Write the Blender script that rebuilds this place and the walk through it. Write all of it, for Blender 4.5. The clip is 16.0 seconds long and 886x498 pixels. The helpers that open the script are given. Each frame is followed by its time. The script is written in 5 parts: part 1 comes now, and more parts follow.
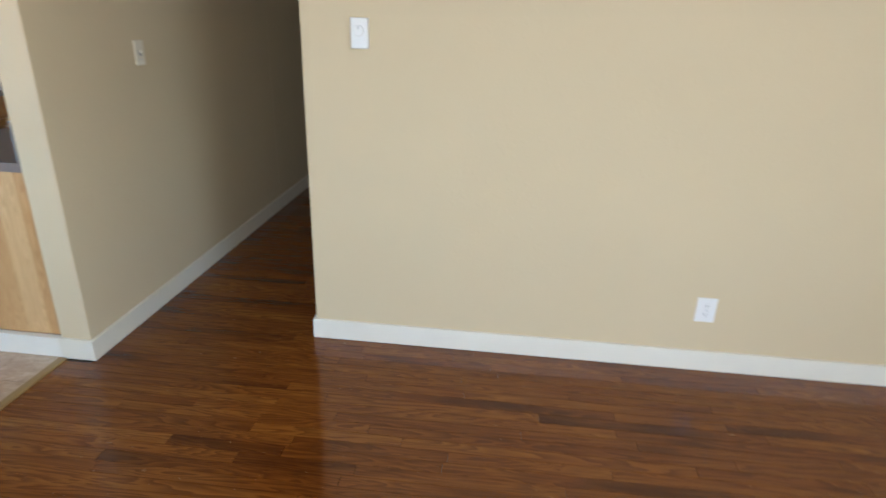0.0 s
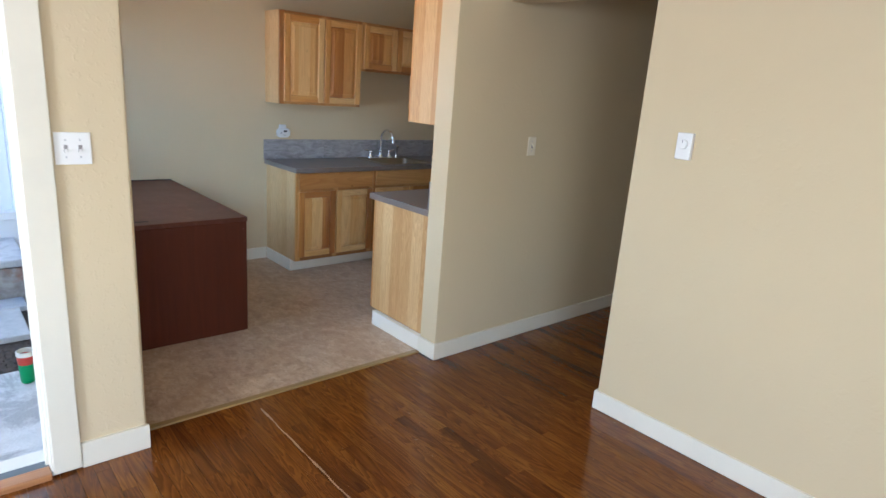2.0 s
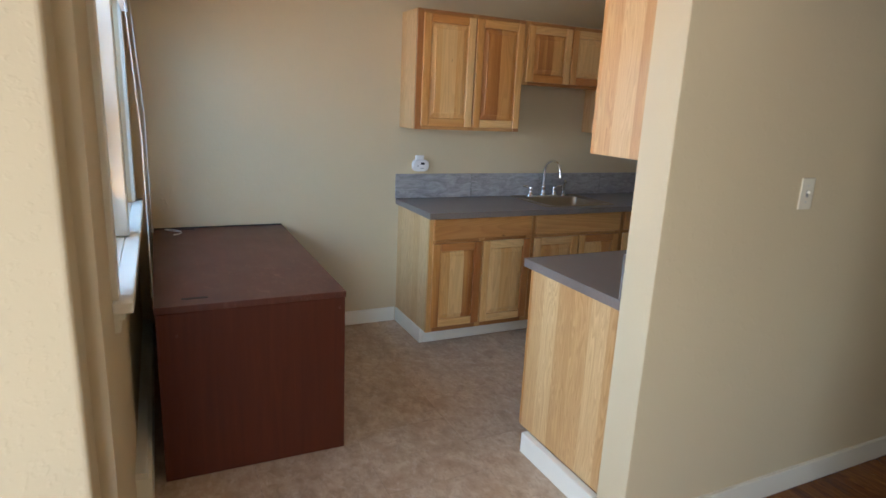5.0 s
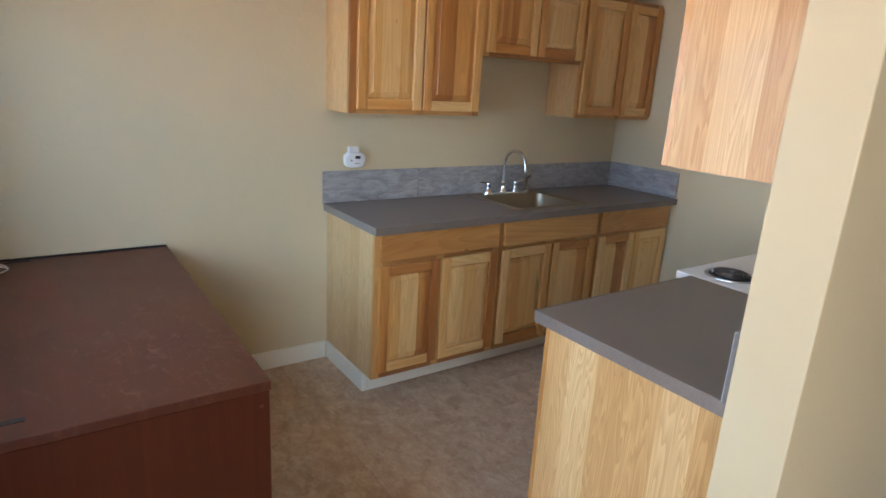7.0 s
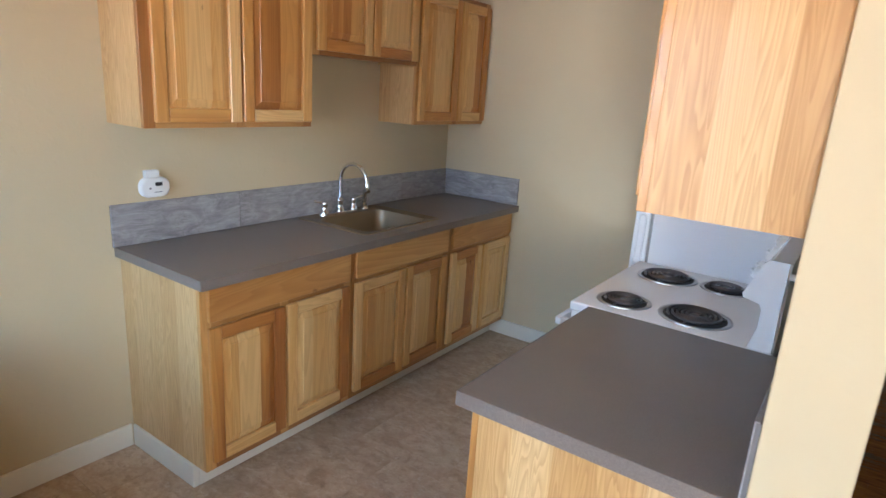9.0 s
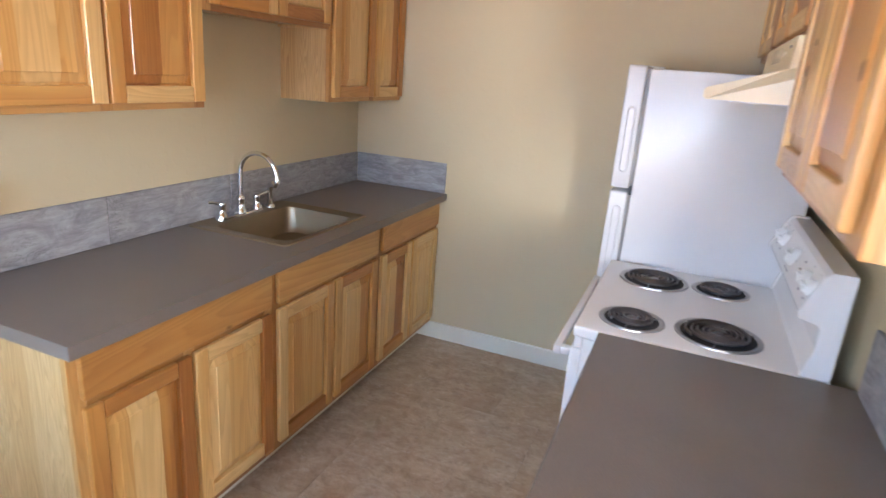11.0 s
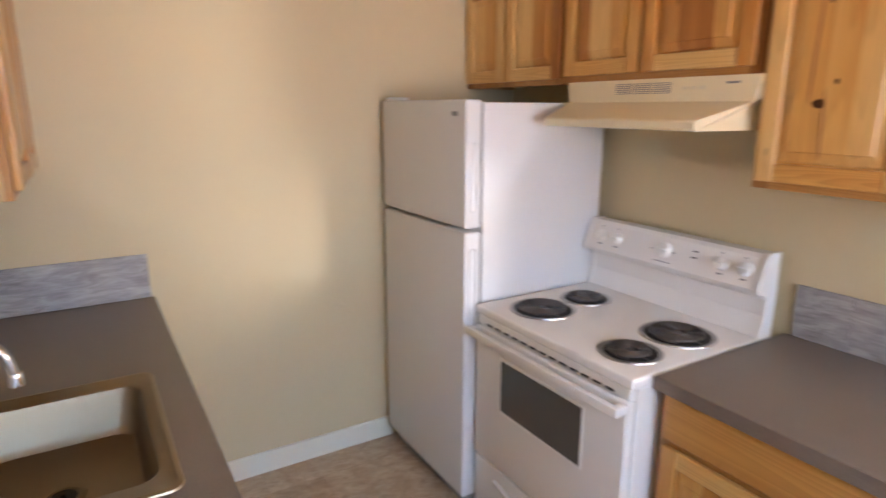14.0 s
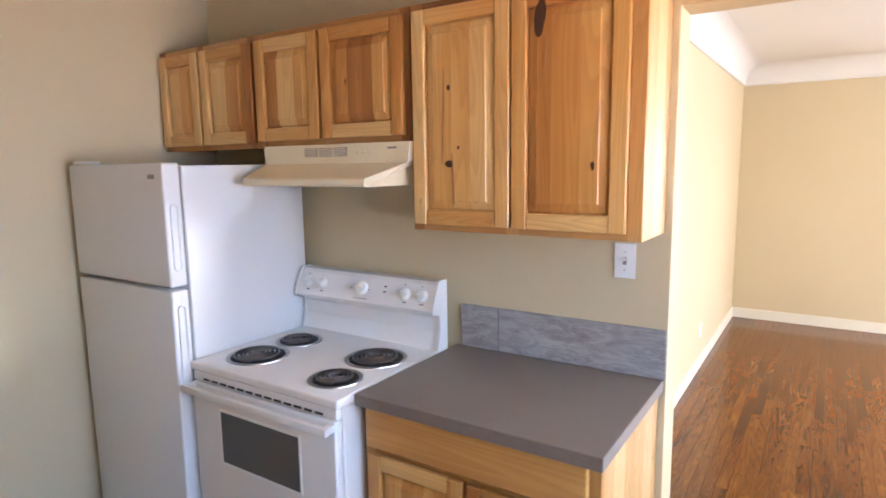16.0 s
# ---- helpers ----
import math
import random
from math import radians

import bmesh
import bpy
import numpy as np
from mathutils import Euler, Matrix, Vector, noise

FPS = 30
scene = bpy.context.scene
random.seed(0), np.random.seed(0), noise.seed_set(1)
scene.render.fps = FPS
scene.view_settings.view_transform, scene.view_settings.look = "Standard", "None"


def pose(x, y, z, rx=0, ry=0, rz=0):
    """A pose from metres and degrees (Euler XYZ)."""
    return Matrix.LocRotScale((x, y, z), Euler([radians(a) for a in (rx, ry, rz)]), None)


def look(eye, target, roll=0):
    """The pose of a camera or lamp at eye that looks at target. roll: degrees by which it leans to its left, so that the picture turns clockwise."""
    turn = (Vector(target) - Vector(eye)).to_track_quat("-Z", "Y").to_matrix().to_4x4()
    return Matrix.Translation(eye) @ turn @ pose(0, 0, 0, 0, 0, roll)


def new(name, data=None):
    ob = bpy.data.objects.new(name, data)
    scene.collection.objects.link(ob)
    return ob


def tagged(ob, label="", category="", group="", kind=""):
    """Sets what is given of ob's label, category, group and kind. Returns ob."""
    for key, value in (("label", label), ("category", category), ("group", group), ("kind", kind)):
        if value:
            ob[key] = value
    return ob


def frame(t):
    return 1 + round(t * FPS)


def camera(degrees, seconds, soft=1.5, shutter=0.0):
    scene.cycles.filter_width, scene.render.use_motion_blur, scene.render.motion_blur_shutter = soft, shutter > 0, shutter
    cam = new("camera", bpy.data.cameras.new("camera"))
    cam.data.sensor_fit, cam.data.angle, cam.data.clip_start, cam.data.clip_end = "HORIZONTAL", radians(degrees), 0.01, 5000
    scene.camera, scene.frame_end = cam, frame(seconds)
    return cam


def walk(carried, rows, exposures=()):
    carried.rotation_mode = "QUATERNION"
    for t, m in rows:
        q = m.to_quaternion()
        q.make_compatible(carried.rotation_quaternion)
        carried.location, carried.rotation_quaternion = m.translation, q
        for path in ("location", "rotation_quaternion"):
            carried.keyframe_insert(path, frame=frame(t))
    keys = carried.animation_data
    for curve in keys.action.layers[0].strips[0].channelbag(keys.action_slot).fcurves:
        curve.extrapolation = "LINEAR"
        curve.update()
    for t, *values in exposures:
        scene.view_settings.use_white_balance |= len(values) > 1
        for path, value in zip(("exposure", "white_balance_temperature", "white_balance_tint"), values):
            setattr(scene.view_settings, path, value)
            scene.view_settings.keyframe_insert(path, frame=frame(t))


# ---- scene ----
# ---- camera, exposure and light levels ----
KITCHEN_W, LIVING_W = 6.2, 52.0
cam = camera(73.5, 16.0, shutter=0.5)
PATH = [
    (0, (0.366, 0.185, 1.542), (0.171, 2.032, 0.801), 1.8),
    (0.5, (0.549, 0.279, 1.572), (-0.054, 2.035, 0.829), 1.8),
    (1, (0.74, 0.232, 1.574), (-0.359, 1.729, 0.831), 2.2),
    (1.5, (0.892, 0.154, 1.594), (-0.481, 1.48, 0.997), 2.1),
    (2, (1.067, 0.097, 1.615), (-0.375, 1.385, 1.101), 4.3),
    (2.5, (1.129, 0.197, 1.619), (-0.422, 1.375, 1.166), 3.5),
    (3, (1.105, 0.396, 1.625), (-0.569, 1.365, 1.118), 3.6),
    (3.5, (0.843, 0.538, 1.614), (-0.869, 1.49, 1.209), 3.2),
    (4, (0.549, 0.675, 1.621), (-1.184, 1.578, 1.197), 2.8),
    (4.2, (0.414, 0.729, 1.6), (-1.347, 1.573, 1.168), 2.7),
    (6.3, (-0.711, 1.049, 1.559), (-2.381, 1.999, 1.004), 2.5),
    (6.5, (-0.811, 1.08, 1.571), (-2.445, 2.102, 1.038), 1.3),
    (7, (-0.998, 1.113, 1.58), (-2.575, 2.219, 1.042), 3.4),
    (7.5, (-1.194, 1.134, 1.575), (-2.603, 2.417, 0.969), 1.6),
    (8, (-1.339, 1.139, 1.616), (-2.587, 2.616, 1.103), 2.7),
    (8.2, (-1.385, 1.156, 1.616), (-2.583, 2.679, 1.122), 3.2),
    (10.3, (-1.866, 1.397, 1.611), (-2.809, 3.071, 1.056), 2.7),
    (10.5, (-1.93, 1.412, 1.62), (-2.779, 3.14, 1.081), 2.0),
    (11, (-2.096, 1.552, 1.602), (-2.813, 3.327, 1.023), 4.3),
    (11.5, (-2.268, 1.813, 1.585), (-3.155, 3.497, 0.971), 3.7),
    (12, (-2.454, 1.962, 1.594), (-3.169, 3.729, 0.988), 3.8),
    (12.5, (-2.781, 2.041, 1.609), (-3.162, 3.918, 1.032), 2.8),
    (13, (-3.062, 2.148, 1.586), (-3.189, 4.078, 1.08), 1.9),
    (13.5, (-3.301, 2.191, 1.619), (-2.872, 4.079, 1.119), 2.1),
    (14, (-3.55, 2.181, 1.64), (-2.54, 3.844, 1.177), 0.1),
    (14.5, (-3.605, 2.095, 1.643), (-2.304, 3.552, 1.213), 2.9),
    (15, (-3.618, 2.007, 1.648), (-2.211, 3.374, 1.258), 1.9),
    (15.5, (-3.631, 1.999, 1.669), (-2.043, 3.156, 1.3), -0.6),
    (16, (-3.638, 1.925, 1.651), (-1.98, 3.007, 1.368), -0.8),
]
EXPOSURES = [
    (0.0, 2.10, 5000, 7), (2.0, 2.20, 4980, 9), (4.0, 2.13, 5050, 9), (6.5, 2.37, 5200, 9), (8.0, 2.42, 5350, 10),
    (10.5, 3.02, 5550, 14), (12.0, 3.07, 6100, 18), (13.5, 3.07, 6400, 19), (14.5, 3.18, 6050, 20), (16.0, 3.20, 5450, 16),
]
walk(cam, [(t, look(eye, target, roll)) for t, eye, target, roll in PATH], EXPOSURES)

# ---- world, sun and large lights ----
SUN_ELEV, SUN_AZ = 39.0, -86.0          # degrees; the light travels towards -x, over the roof on to the neighbouring house
world = bpy.data.worlds.new("world")
scene.world = world
world.use_nodes = True
wn = world.node_tree.nodes
sky = wn.new("ShaderNodeTexSky")
sky.sky_type, sky.sun_disc = "NISHITA", False
sky.sun_elevation, sky.sun_rotation = radians(SUN_ELEV), radians(180 + SUN_AZ)
world.node_tree.links.new(sky.outputs[0], wn["Background"].inputs[0])
wn["Background"].inputs[1].default_value = 0.15


def lamp(name, kind, energy, m, colour=(1, 1, 1), size=(1, 1), angle=0.5, spread=180):
    data = bpy.data.lights.new(name, kind)
    data.energy, data.color = energy, colour
    if kind == "AREA":
        data.shape, data.size, data.size_y = "RECTANGLE", size[0], size[1]
        data.spread = radians(spread)
    if kind == "SUN":
        data.angle = radians(angle)
    ob = new(name, data)
    ob.matrix_world = m
    return ob


lamp("sun", "SUN", 2.6, look((0, 0, 0), (math.sin(radians(SUN_AZ)) * math.cos(radians(SUN_ELEV)), math.cos(radians(SUN_AZ)) * math.cos(radians(SUN_ELEV)), -math.sin(radians(SUN_ELEV)))), (1, 0.95, 0.87))
lamp("kitchen_window_light", "AREA", KITCHEN_W * 0.66, look((-2.88, 0.50, 1.52), (-2.88, 2.0, 0.92)), (0.46, 0.72, 1.0), (1.68, 1.08), spread=120)
# Warm fill lamp, added in the window opening to tint the upper walls.
lamp("kitchen_warm_fill", "AREA", KITCHEN_W * 0.46, look((-2.70, 0.54, 1.36), (-2.60, 1.45, 2.05)), (1.0, 0.52, 0.14), (1.40, 0.60), spread=110)
# Fill lamps for the living room, shining in through unseen, added windows.
lamp("south_fill_lamp", "AREA", LIVING_W * 0.66, look((0.47, -3.28, 1.45), (0.10, 0.0, 1.42)), (1.0, 0.95, 0.87), (0.90, 1.35))
lamp("east_fill_lamp", "AREA", LIVING_W * 0.26, look((3.28, -0.90, 1.45), (0.0, -0.90, 1.40)), (1.0, 0.97, 0.92), (2.2, 1.35))


# ---- materials ----
class Nodes:
    """Shorthand for building one node material."""

    def __init__(self, name):
        self.mat = bpy.data.materials.new(name)
        self.mat.use_nodes = True
        self.tree = self.mat.node_tree
        self.bsdf = self.tree.nodes["Principled BSDF"]

    def add(self, kind, operation="", noise_dimensions=""):
        n = self.tree.nodes.new(kind)
        if operation:
            n.operation = operation
        if noise_dimensions:
            n.noise_dimensions = noise_dimensions
        return n

    def link(self, a, b):
        self.tree.links.new(a, b)

    def math(self, op, a, b=None):
        n = self.add("ShaderNodeMath", operation=op)
        for i, v in enumerate((a, b)):
            if v is None:
                continue
            if isinstance(v, (int, float)):
                n.inputs[i].default_value = v
            else:
                self.link(v, n.inputs[i])
        return n.outputs[0]

    def noise(self, vec, scale, detail=4.0, rough=0.5, distort=0.0):
        n = self.add("ShaderNodeTexNoise")
        n.inputs["Scale"].default_value, n.inputs["Detail"].default_value = scale, detail
        n.inputs["Roughness"].default_value, n.inputs["Distortion"].default_value = rough, distort
        if vec is not None:
            self.link(vec, n.inputs["Vector"])
        return n.outputs["Fac"]

    def mapped(self, vec, scale=(1, 1, 1)):
        n = self.add("ShaderNodeMapping")
        n.inputs["Scale"].default_value = scale
        self.link(vec, n.inputs["Vector"])
        return n.outputs[0]

    def place(self, spread=0.0, generated=False):
        """World-sized coordinates, shifted from piece to piece."""
        tc = self.add("ShaderNodeNewGeometry").outputs["Position"]
        if not spread:
            return tc
        rnd = self.add("ShaderNodeObjectInfo").outputs["Random"]
        n = self.add("ShaderNodeVectorMath", operation="ADD")
        self.link(tc, n.inputs[0])
        sc = self.add("ShaderNodeVectorMath", operation="SCALE")
        sc.inputs[0].default_value = (1.0, 1.7, 2.3)
        self.link(self.math("MULTIPLY", rnd, spread), sc.inputs["Scale"])
        self.link(sc.outputs[0], n.inputs[1])
        return n.outputs[0]

    def ramp(self, fac, stops):
        n = self.add("ShaderNodeValToRGB")
        el = n.color_ramp.elements
        while len(el) < len(stops):
            el.new(0.5)
        for e, (p, c) in zip(el, stops):
            e.position, e.color = p, (*c, 1)
        self.link(fac, n.inputs[0])
        return n.outputs[0]

    def mix(self, fac, a, b, how="MIX"):
        n = self.add("ShaderNodeMix")
        n.data_type, n.blend_type = "RGBA", how
        for sock, v in ((n.inputs["Factor"], fac), (n.inputs[6], a), (n.inputs[7], b)):
            if isinstance(v, (int, float)):
                sock.default_value = v
            elif isinstance(v, tuple):
                sock.default_value = (*v, 1)
            else:
                self.link(v, sock)
        return n.outputs[2]

    def bump(self, height, strength, distance=0.002):
        n = self.add("ShaderNodeBump")
        n.inputs["Strength"].default_value, n.inputs["Distance"].default_value = strength, distance
        self.link(height, n.inputs["Height"])
        self.link(n.outputs[0], self.bsdf.inputs["Normal"])

    def done(self, colour, rough, metal=0.0, coat=0.0, spec=0.5):
        b = self.bsdf.inputs
        for sock, v in ((b["Base Color"], colour), (b["Roughness"], rough)):
            if isinstance(v, tuple):
                sock.default_value = (*v, 1)
            elif isinstance(v, (int, float)):
                sock.default_value = v
            else:
                self.link(v, sock)
        b["Metallic"].default_value, b["Coat Weight"].default_value = metal, coat
        b["Coat Roughness"].default_value, b["Specular IOR Level"].default_value = 0.12, spec
        return self.mat


def paint(name, colour, rough=0.72, peel=0.17, coarse=55.0, vary=0.05):
    """Rolled paint over a hand-textured wall: large cloudiness, small orange peel, scattered nubs."""
    n = Nodes(name)
    p = n.place()
    cloud = n.noise(p, 1.3, 3)
    c = n.mix(n.math("MULTIPLY", cloud, 1.0), tuple(v * (1 - vary) for v in colour), tuple(min(1, v * (1 + vary)) for v in colour))
    fine = n.noise(p, coarse, 3, 0.55)
    nub = n.ramp(n.noise(p, coarse * 0.55, 2), [(0.56, (0, 0, 0)), (0.68, (1, 1, 1))])
    n.bump(n.math("ADD", n.math("MULTIPLY", fine, 0.6), nub), peel, 0.0022)
    r = n.math("ADD", n.math("MULTIPLY", cloud, 0.12), rough - 0.06)
    return n.done(c, r)


def enamel(name, colour, rough=0.3, peel=0.06, dirt=0.06, scale=30.0):
    """Brushed or sprayed enamel with faint waviness and a little grime."""
    n = Nodes(name)
    p = n.place()
    grime = n.ramp(n.noise(p, 3.2, 6, 0.65), [(0.42, (0, 0, 0)), (0.85, (1, 1, 1))])
    c = n.mix(n.math("MULTIPLY", grime, dirt), colour, tuple(v * 0.45 for v in colour))
    n.bump(n.noise(p, scale, 3), peel, 0.002)
    r = n.math("ADD", n.math("MULTIPLY", grime, dirt), rough)
    return n.done(c, r)


def wood(name, tones, axis, rough=0.34, strip=0.0, across=(0, 1, 2), coat=0.25, knots=True, contrast=1.0, grain=1.0):
    """Clear-finished timber. tones: light to dark; axis: along the grain; strip: width of the glued-up strips, 0 for one board a piece."""
    n = Nodes(name)
    p = n.place(11.0)
    s = [13.0 * grain] * 3
    s[axis] = 0.9 * grain
    rings = n.noise(n.mapped(p, s), 1.0, 2, 0.35, 0.35)
    lines = n.ramp(n.math("FRACT", n.math("MULTIPLY", rings, 17.0)), [(0.15, (0, 0, 0)), (0.86, (1, 1, 1)), (0.97, (0, 0, 0))])
    f = [210.0] * 3
    f[axis] = 5.0
    fibre = n.noise(n.mapped(p, f), 1.0, 3, 0.6)
    w = [8.0] * 3
    w[axis] = 0.8
    heart = n.noise(n.mapped(p, w), 1.0, 2, 0.5, 0.4)
    if strip:
        sep = n.add("ShaderNodeSeparateXYZ")
        n.link(n.add("ShaderNodeNewGeometry").outputs["Position"], sep.inputs[0])
        cells = n.math("ADD", *[n.math("FLOOR", n.math("DIVIDE", sep.outputs[k], strip)) for k in across[:2]])
        wnz = n.add("ShaderNodeTexWhiteNoise", noise_dimensions="1D")
        n.link(cells, wnz.inputs["W"])
        tone = wnz.outputs["Value"]
    else:
        tone = n.add("ShaderNodeObjectInfo").outputs["Random"]
    fac = n.math("ADD", n.math("MULTIPLY", tone, 0.92), n.math("MULTIPLY", heart, 0.80))
    fac = n.math("SUBTRACT", fac, 0.49)
    k = len(tones)
    c = n.ramp(fac, [(0.08 + 0.84 * i / (k - 1), t) for i, t in enumerate(tones)])
    c = n.mix(n.math("MULTIPLY", lines, 0.36 * contrast), c, (0.66, 0.56, 0.45), "MULTIPLY")
    c = n.mix(n.math("MULTIPLY", fibre, 0.45 * contrast), c, (0.70, 0.62, 0.52), "MULTIPLY")
    if knots:
        v = n.add("ShaderNodeTexVoronoi")
        v.inputs["Scale"].default_value = 1.0
        ks = [6.5] * 3
        ks[axis] = 3.2
        n.link(n.mapped(p, ks), v.inputs["Vector"])
        spot = n.ramp(n.math("ADD", v.outputs["Distance"], n.math("MULTIPLY", n.noise(p, 60, 2), 0.06)), [(0.05, (1, 1, 1)), (0.085, (0, 0, 0))])
        c = n.mix(n.math("MULTIPLY", spot, 0.75), c, tuple(v2 * 0.35 for v2 in tones[-1]))
    n.bump(n.math("ADD", n.math("MULTIPLY", fibre, 0.7), n.math("MULTIPLY", lines, 0.25)), 0.10, 0.001)
    r = n.math("ADD", n.math("MULTIPLY", fibre, 0.14), rough - 0.05)
    return n.done(c, r, coat=coat)


def plank_floor(name):
    """Old red-brown stained oak strip floor with worn gloss, dark streaks and scratches."""
    n = Nodes(name)
    p = n.place(17.0)
    world_p = n.place()
    rings = n.noise(n.mapped(p, (1.3, 15, 15)), 1.0, 3, 0.45, 0.7)
    lines = n.ramp(n.math("FRACT", n.math("MULTIPLY", rings, 12.0)), [(0.10, (0, 0, 0)), (0.84, (1, 1, 1)), (0.98, (0, 0, 0))])
    pores = n.noise(n.mapped(p, (9, 420, 420)), 1.0, 3, 0.6)
    rnd = n.add("ShaderNodeObjectInfo").outputs["Random"]
    isl = n.add("ShaderNodeNewGeometry").outputs["Random Per Island"]
    tone = n.math("FRACT", n.math("ADD", n.math("MULTIPLY", rnd, 7.31), isl))
    fac = n.math("ADD", n.math("MULTIPLY", tone, 0.20), n.math("MULTIPLY", n.noise(n.mapped(p, (1.6, 7, 7)), 1.0, 4), 0.86))
    c = n.ramp(fac, [(0.25, (0.064, 0.017, 0.0024)), (0.44, (0.185, 0.056, 0.0060)), (0.68, (0.265, 0.092, 0.0105)), (0.95, (0.34, 0.135, 0.018))])
    c = n.mix(n.math("MULTIPLY", lines, 0.55), c, (0.040, 0.009, 0.0025))
    c = n.mix(n.math("MULTIPLY", pores, 0.35), c, (0.04, 0.012, 0.005))
    stain = n.ramp(n.noise(world_p, 0.9, 4, 0.6), [(0.55, (0, 0, 0)), (0.75, (1, 1, 1))])
    c = n.mix(n.math("MULTIPLY", stain, 0.20), c, (0.05, 0.016, 0.006))
    scr = n.ramp(n.noise(n.mapped(world_p, (3, 60, 1)), 1.0, 6, 0.7, 2.5), [(0.70, (0, 0, 0)), (0.74, (1, 1, 1))])
    c = n.mix(n.math("MULTIPLY", scr, 0.20), c, (0.32, 0.15, 0.06))
    fleck = n.ramp(n.noise(n.mapped(world_p, (34, 70, 1)), 1.0, 3, 0.55, 0.6), [(0.715, (0, 0, 0)), (0.735, (1, 1, 1))])
    c = n.mix(n.math("MULTIPLY", fleck, 0.45), c, (0.42, 0.25, 0.11))
    scar = n.ramp(n.noise(n.mapped(world_p, (5, 26, 1)), 1.0, 5, 0.6, 1.2), [(0.66, (0, 0, 0)), (0.72, (1, 1, 1))])
    c = n.mix(n.math("MULTIPLY", scar, 0.18), c, (0.026, 0.007, 0.0025))
    n.bump(n.math("ADD", n.math("MULTIPLY", pores, 0.4), n.math("MULTIPLY", n.noise(n.mapped(world_p, (2.5, 9, 1)), 1.0, 3), 1.0)), 0.10, 0.0025)
    wear = n.noise(world_p, 2.4, 5, 0.65)
    r = n.math("ADD", n.math("MULTIPLY", wear, 0.16), 0.04)
    return n.done(c, r, spec=0.45)


def vinyl(name):
    """Matt sheet tile printed like veined travertine."""
    n = Nodes(name)
    p = n.place(9.0)
    warp = n.noise(n.mapped(p, (11, 15, 11)), 1.0, 8, 0.74, 0.4)
    vein = n.noise(n.mapped(p, (30, 46, 20)), 1.0, 8, 0.74, 0.25)
    rnd = n.add("ShaderNodeObjectInfo").outputs["Random"]
    c = n.ramp(n.math("ADD", n.math("SUBTRACT", warp, 0.04), n.math("MULTIPLY", rnd, 0.08)), [(0.30, (0.30, 0.205, 0.125)), (0.47, (0.47, 0.345, 0.228)), (0.68, (0.62, 0.49, 0.35))])
    c = n.mix(n.math("MULTIPLY", n.ramp(vein, [(0.53, (0, 0, 0)), (0.64, (1, 1, 1))]), 0.50), c, (0.25, 0.165, 0.100))
    patch = n.ramp(n.noise(p, 6.0, 5, 0.65, 0.8), [(0.44, (0, 0, 0)), (0.60, (1, 1, 1))])
    c = n.mix(n.math("MULTIPLY", patch, 0.45), c, (0.37, 0.245, 0.142))
    pale = n.ramp(n.noise(n.mapped(p, (14, 22, 14)), 1.0, 6, 0.7, 0.9), [(0.56, (0, 0, 0)), (0.66, (1, 1, 1))])
    c = n.mix(n.math("MULTIPLY", pale, 0.40), c, (0.62, 0.52, 0.41))
    n.bump(vein, 0.10, 0.002)
    return n.done(c, n.math("ADD", n.math("MULTIPLY", warp, 0.25), 0.30))


def laminate(name):
    n = Nodes(name)
    p = n.place()
    speck = n.noise(p, 420, 3, 0.7)
    cloud = n.noise(p, 5, 4)
    c = n.ramp(n.math("ADD", n.math("MULTIPLY", speck, 0.8), n.math("MULTIPLY", cloud, 0.2)), [(0.36, (0.150, 0.121, 0.100)), (0.62, (0.240, 0.200, 0.170))])
    n.bump(speck, 0.12, 0.0008)
    return n.done(c, n.math("ADD", n.math("MULTIPLY", cloud, 0.14), 0.30))


def splash_tile(name):
    """Grey wood-look ceramic."""
    n = Nodes(name)
    p = n.place(6.0)
    a = n.noise(n.mapped(p, (5.5, 5.5, 17)), 1.0, 8, 0.68, 1.9)
    b = n.noise(n.mapped(p, (9, 9, 120)), 1.0, 4, 0.6, 0.6)
    c = n.ramp(n.math("ADD", n.math("MULTIPLY", a, 0.75), n.math("MULTIPLY", b, 0.25)), [(0.32, (0.20, 0.19, 0.185)), (0.50, (0.32, 0.305, 0.298)), (0.68, (0.47, 0.452, 0.44))])
    v = n.noise(n.mapped(p, (9, 9, 26)), 1.0, 6, 0.62, 1.4)
    dark = n.ramp(v, [(0.485, (0, 0, 0)), (0.50, (1, 1, 1)), (0.535, (0, 0, 0))])
    patch = n.ramp(n.noise(p, 7.0, 3), [(0.45, (0, 0, 0)), (0.62, (1, 1, 1))])
    c = n.mix(n.math("MULTIPLY", n.math("MULTIPLY", dark, patch), 0.55), c, (0.11, 0.098, 0.092))
    n.bump(a, 0.10, 0.001)
    return n.done(c, 0.42)


